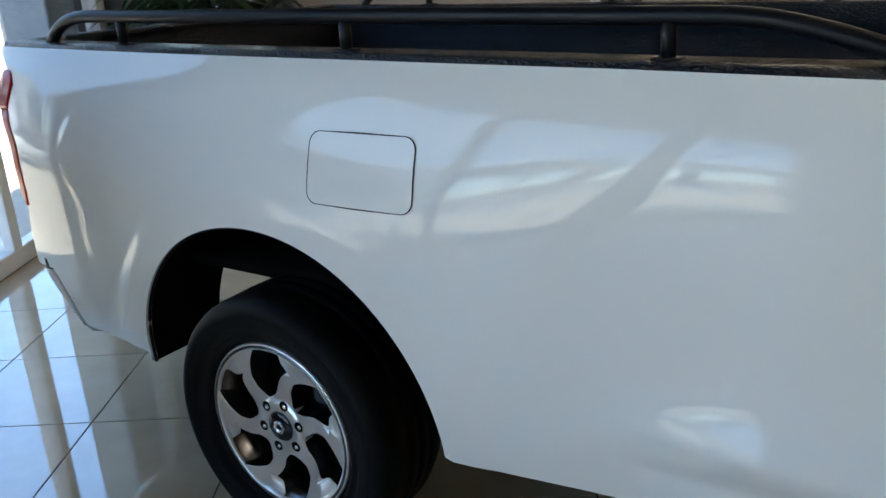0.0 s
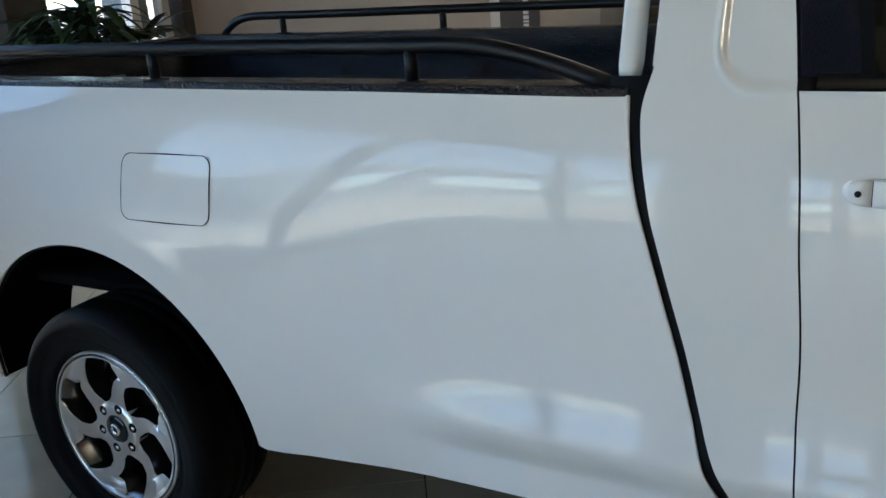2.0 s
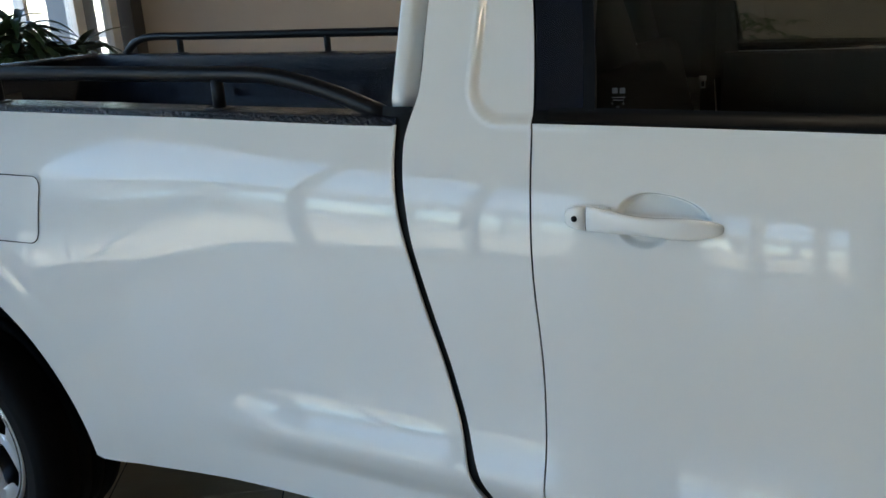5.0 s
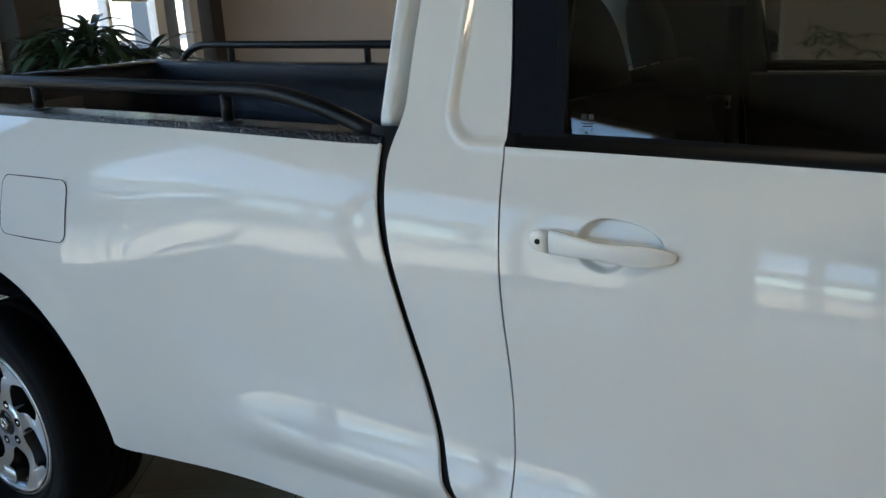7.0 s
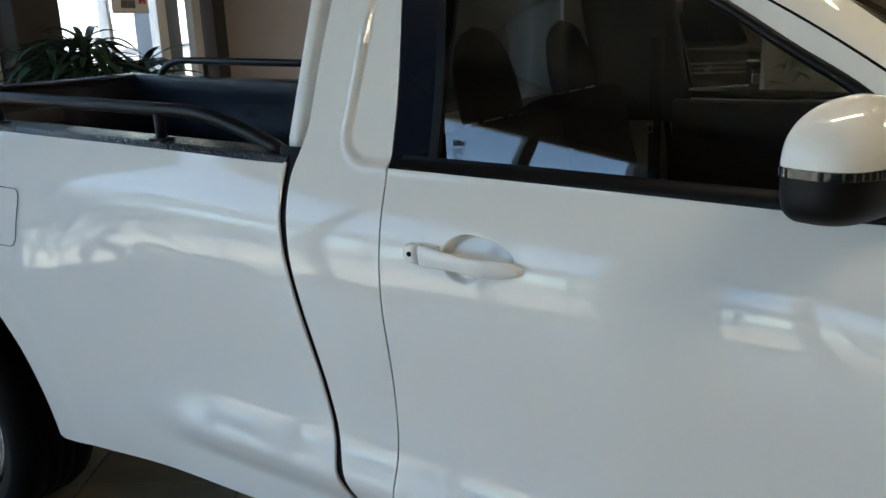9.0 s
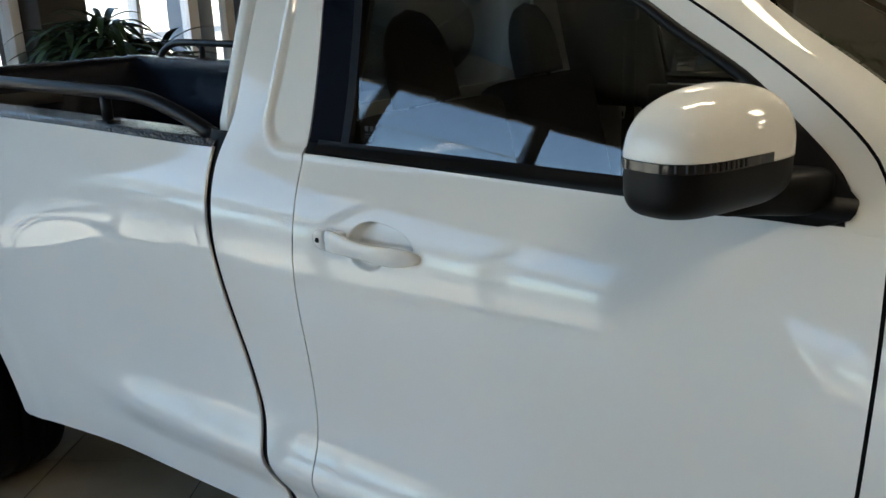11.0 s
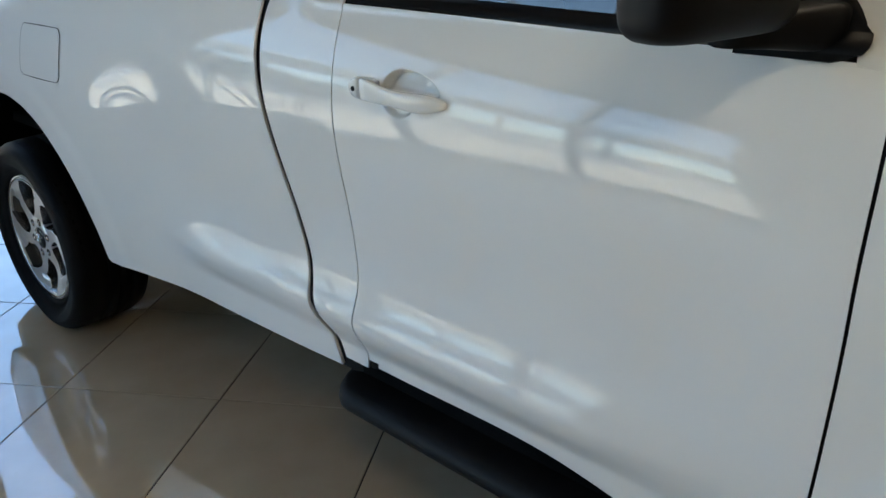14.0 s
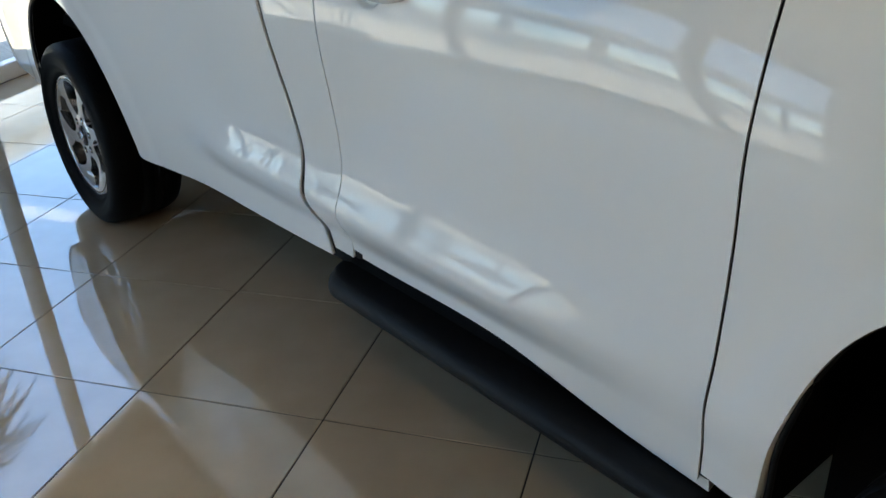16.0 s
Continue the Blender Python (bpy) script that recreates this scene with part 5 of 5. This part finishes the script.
# ---- dark vehicle deeper in the showroom ----
def far_vehicle(place):
    v = thing("dark_suv", "dark grey off-road vehicle with chrome grille bars indoors", "car", place)
    # local x forwards, nose at x = 0
    rings = []
    for x, w, z0, z1 in ((0.0, 0.74, 0.42, 0.92), (-0.08, 0.86, 0.36, 1.02), (-0.5, 0.92, 0.34, 1.10), (-1.25, 0.93, 0.34, 1.16), (-2.6, 0.93, 0.34, 1.16), (-4.2, 0.92, 0.36, 1.14), (-4.7, 0.86, 0.42, 1.10)):
        ring = []
        for k in range(28):
            t = 2 * math.pi * k / 28
            c, s = math.cos(t), math.sin(t)
            ring.append(Vector((x, w * math.copysign(abs(c) ** 0.35, c), (z0 + z1) / 2 + (z1 - z0) / 2 * math.copysign(abs(s) ** 0.45, s))))
        rings.append(ring)
    part("body", loft(rings), DARK_PAINT, v)
    rings = []
    for x, w, z0, z1 in ((-1.25, 0.80, 1.12, 1.16), (-1.95, 0.70, 1.12, 1.72), (-3.2, 0.70, 1.12, 1.78), (-4.4, 0.70, 1.12, 1.70), (-4.65, 0.78, 1.10, 1.14)):
        ring = []
        for k in range(24):
            t = 2 * math.pi * k / 24
            c, s = math.cos(t), math.sin(t)
            ring.append(Vector((x, w * math.copysign(abs(c) ** 0.4, c), (z0 + z1) / 2 + (z1 - z0) / 2 * math.copysign(abs(s) ** 0.45, s))))
        rings.append(ring)
    part("cabin_glass", loft(rings), BLACK_GLOSS, v)
    for z in (0.80, 0.86, 0.92):
        part("grille_bar", block(-0.02, 0.025, -0.48, 0.48, z - 0.016, z + 0.016, 0.006, 2), CHROME, v)
    part("emblem", lathe(((0.0, 0.0), (0.05, 0.0), (0.06, 0.01), (0.06, 0.03)), (0.04, 0, 0.86), 24), CHROME, v).matrix_local = pose(0.03, 0, 0.86, 0, 0, 90) @ pose(-0.04, 0, -0.86)
    part("bumper", block(-0.10, 0.06, -0.80, 0.80, 0.42, 0.60, 0.05, 3), DARK_PAINT, v)
    part("skid_bar", block(0.02, 0.075, -0.55, 0.55, 0.60, 0.63, 0.01, 2), CHROME, v)
    for s in (-1, 1):
        part("headlamp", block(-0.14, 0.01, min(s * 0.52, s * 0.84), max(s * 0.52, s * 0.84), 0.80, 0.93, 0.03, 3), CLEAR_LENS, v)
        part("lamp_surround", block(-0.10, 0.03, min(s * 0.56, s * 0.80), max(s * 0.56, s * 0.80), 0.62, 0.78, 0.02, 2), CHROME, v)
        for x in (-0.95, -3.75):
            part("wheel", lathe(((0.0, -0.02), (0.22, -0.03), (0.24, -0.01), (0.28, -0.02), (0.36, 0.0), (0.38, 0.05), (0.38, 0.2), (0.2, 0.22)), (0, 0, 0), 40), RUBBER, v).matrix_local = pose(x, s * 0.90, 0.38, 0, 0, 0 if s < 0 else 180)
    return v


far_vehicle(pose(-0.62, 10.1, 0, 0, 0, -62))

# ---- outdoors ----
ground = bm_object("ground", block(-400, 400, -400, 400, -0.5, -0.08), PAVERS, None, "", False)
tagged(ground, "pale brick paved forecourt", "ground", kind="structure")
OUT = TURNED @ pose(-3.05, 0, 0, 0, 0, 90)    # local x along the first front, local y away from it
road = bm_object("road", block(-80, 90, 15.0, 23.0, -0.10, -0.075, m=OUT), ASPHALT, None, "", False)
tagged(road, "grey asphalt street", "road", kind="structure")
kerb = bm_object("kerb", block(-80, 90, 14.8, 15.0, -0.10, 0.06, 0.02, 2, m=OUT), CONCRETE, None, "", False)
tagged(kerb, "pale concrete kerb", "kerb", kind="structure")
far_wall = bm_object("wall_boundary", block(-80, 90, 27.0, 27.25, -0.1, 1.9, 0.01, 1, m=OUT), PLASTER, None, "", False)
tagged(far_wall, "pale plastered boundary wall across the street", "wall", kind="structure")


def warehouse(place, length, height, doors_at):
    w = thing("warehouse", "pale warehouse with white roller shutters and a flat roof", "building", place)
    part("wall", block(0, length, 0, 8.0, -0.08, height), PLASTER, w, smooth=False)
    part("parapet", block(-0.1, length + 0.1, -0.12, 8.1, height, height + 0.35, 0.03, 1), CONCRETE, w, smooth=False)
    for x in doors_at:
        d = part("roller_shutter", block(x, x + 3.4, -0.06, -0.002, -0.08, 3.2), SIGN_WHITE, w, smooth=False)
        for k in range(16):
            part("shutter_slat", block(x + 0.02, x + 3.38, -0.085, -0.061, 0.02 + 0.2 * k, 0.17 + 0.2 * k, 0.008, 1), SIGN_WHITE, d, smooth=False)
        for dx in (-0.14, 3.4):
            part("shutter_post", block(x + dx, x + dx + 0.14, -0.16, -0.002, -0.08, 3.4), FENCE, d, smooth=False)
    return w


warehouse(OUT @ pose(4.5, 9.5, 0), 26.0, 4.4, (1.2, 5.6, 10.0, 14.4))


def carport(place, length, bays):
    c = thing("carport", "long flat roofed carport with a deep grey fascia", "carport", place)
    part("roof", block(0, length, 0, 6.0, 3.55, 3.75, 0.02, 1), GREY_ALU, c, smooth=False)
    part("fascia", block(-0.05, length + 0.05, -0.08, -0.002, 2.75, 3.85, 0.01, 1), GREY_ALU, c, smooth=False)
    part("fascia_cap", block(-0.08, length + 0.08, -0.12, -0.081, 3.72, 3.88, 0.01, 1), ALU, c, smooth=False)
    part("front_kerb", block(0, length, -0.35, -0.10, -0.08, 0.30, 0.02, 1), SIGN_WHITE, c, smooth=False)
    for k in range(bays + 1):
        x = k * length / bays
        part("post", block(x - 0.13, x + 0.13, 0.1, 0.36, -0.08, 3.54, 0.01, 1), FENCE, c, smooth=False)
        part("rear_post", block(x - 0.10, x + 0.10, 5.6, 5.8, -0.08, 3.54, 0.01, 1), FENCE, c, smooth=False)
    part("rear_rail", block(0, length, 5.66, 5.72, 1.0, 1.12), FENCE, c, smooth=False)
    return c


carport(OUT @ pose(-36.0, 9.0, 0), 39.0, 13)


def power_line(place, length, height):
    p = thing("power_line", "thin dark overhead cable between two wooden poles", "cable", place)
    for x in (0.0, length):
        part("pole", tube(((x, 0, -0.1), (x, 0, height / 2), (x, 0, height + 0.3)), 0.10, 12), STEM, p)
    sag = [(length * t, 0.0, height - 0.5 * (1 - (2 * t - 1) ** 2)) for t in span(0, 1, 24)]
    part("cable", tube(sag, 0.035, 8), FENCE, p)
    return p


power_line(OUT @ pose(-40.0, 13.5, 0), 43.0, 6.6)


def palisade(place, count):
    f = thing("palisade_fence", "grey steel palisade fence along the forecourt", "fence", place)
    for z in (0.45, 1.45):
        part("rail", block(0, count * 0.14, -0.02, 0.02, z, z + 0.05), FENCE, f, smooth=False)
    pale = block(0, 0.06, -0.035, -0.021, -0.08, 1.8)
    me = bpy.data.meshes.new("pale")
    pale.to_mesh(me)
    pale.free()
    me.materials.append(FENCE)
    for k in range(count):
        p = new("pale", me)
        p.parent = f
        p.matrix_basis = pose(0.14 * k, 0, 0)


palisade(OUT @ pose(-3.0, 7.6, 0), 56)


def parked_car(place):
    c = thing("parked_car", "small white hatchback parked on the forecourt", "car", place)
    rings = []
    for x, w, z0, z1 in ((0.0, 0.66, 0.35, 0.70), (0.12, 0.80, 0.26, 0.80), (0.9, 0.84, 0.24, 0.92), (2.6, 0.85, 0.24, 0.98), (3.75, 0.82, 0.26, 0.95), (3.95, 0.72, 0.35, 0.85)):
        rings.append([Vector((x, w * math.copysign(abs(math.cos(t)) ** 0.4, math.cos(t)), (z0 + z1) / 2 + (z1 - z0) / 2 * math.copysign(abs(math.sin(t)) ** 0.5, math.sin(t)))) for t in (2 * math.pi * k / 28 for k in range(28))])
    part("body", loft(rings), PAINT, c)
    rings = []
    for x, w, z1 in ((0.85, 0.72, 0.93), (1.5, 0.62, 1.42), (2.9, 0.62, 1.46), (3.7, 0.66, 1.10), (3.8, 0.7, 0.95)):
        rings.append([Vector((x, w * math.copysign(abs(math.cos(t)) ** 0.45, math.cos(t)), 0.9 + (z1 - 0.9) * max(0.0, math.sin(t)) ** 0.5)) for t in (2 * math.pi * k / 24 for k in range(24))])
    part("cabin", loft(rings), BLACK_GLOSS, c)
    part("roof", block(1.5, 2.95, -0.58, 0.58, 1.43, 1.475, 0.02, 2), PAINT, c)
    for s in (-1, 1):
        for x in (0.75, 3.15):
            w = part("wheel", lathe(((0.0, -0.01), (0.18, -0.02), (0.20, 0.0), (0.23, -0.01), (0.29, 0.01), (0.30, 0.05), (0.30, 0.17)), (0, 0, 0), 32), RUBBER, c)
            w.matrix_local = pose(x, s * 0.82, 0.30, 0, 0, 0 if s < 0 else 180)
            part("rim", lathe(((0.0, -0.025), (0.06, -0.025), (0.17, -0.03), (0.185, -0.022)), (0, 0, 0), 24), ALLOY, w)
        part("lamp", block(-0.02, 0.10, min(s * 0.5, s * 0.72), max(s * 0.5, s * 0.72), 0.60, 0.72, 0.03, 2), CLEAR_LENS, c)
    return c


parked_car(OUT @ pose(2.2, 8.6, -0.08, 0, 0, 8))

# floor tiles
SIZE, JOINT = 0.6, 0.0046
bm = block(0, SIZE - JOINT, 0, SIZE - JOINT, -0.012, 0.0, 0.0012, 1)
tile_me = bpy.data.meshes.new("tile")
bm.to_mesh(tile_me)
bm.free()
tile_me.materials.append(TILE)
far_bm = bmesh.new()


for i in range(-5, 30):
    for j in range(-23, 21):
        if -5 <= i <= 6 and -3 <= j <= 13:
            t = new("tile", tile_me)
            t.parent = floor
            t.matrix_basis = pose(i * SIZE + JOINT / 2, j * SIZE + JOINT / 2, 0)
        else:
            box(far_bm, i * SIZE + JOINT / 2, (i + 1) * SIZE - JOINT / 2, j * SIZE + JOINT / 2, (j + 1) * SIZE - JOINT / 2, -0.012, 0.0)
rest = part("tile_field", far_bm, TILE, floor, smooth=False)
rest["kind"] = "stuff"
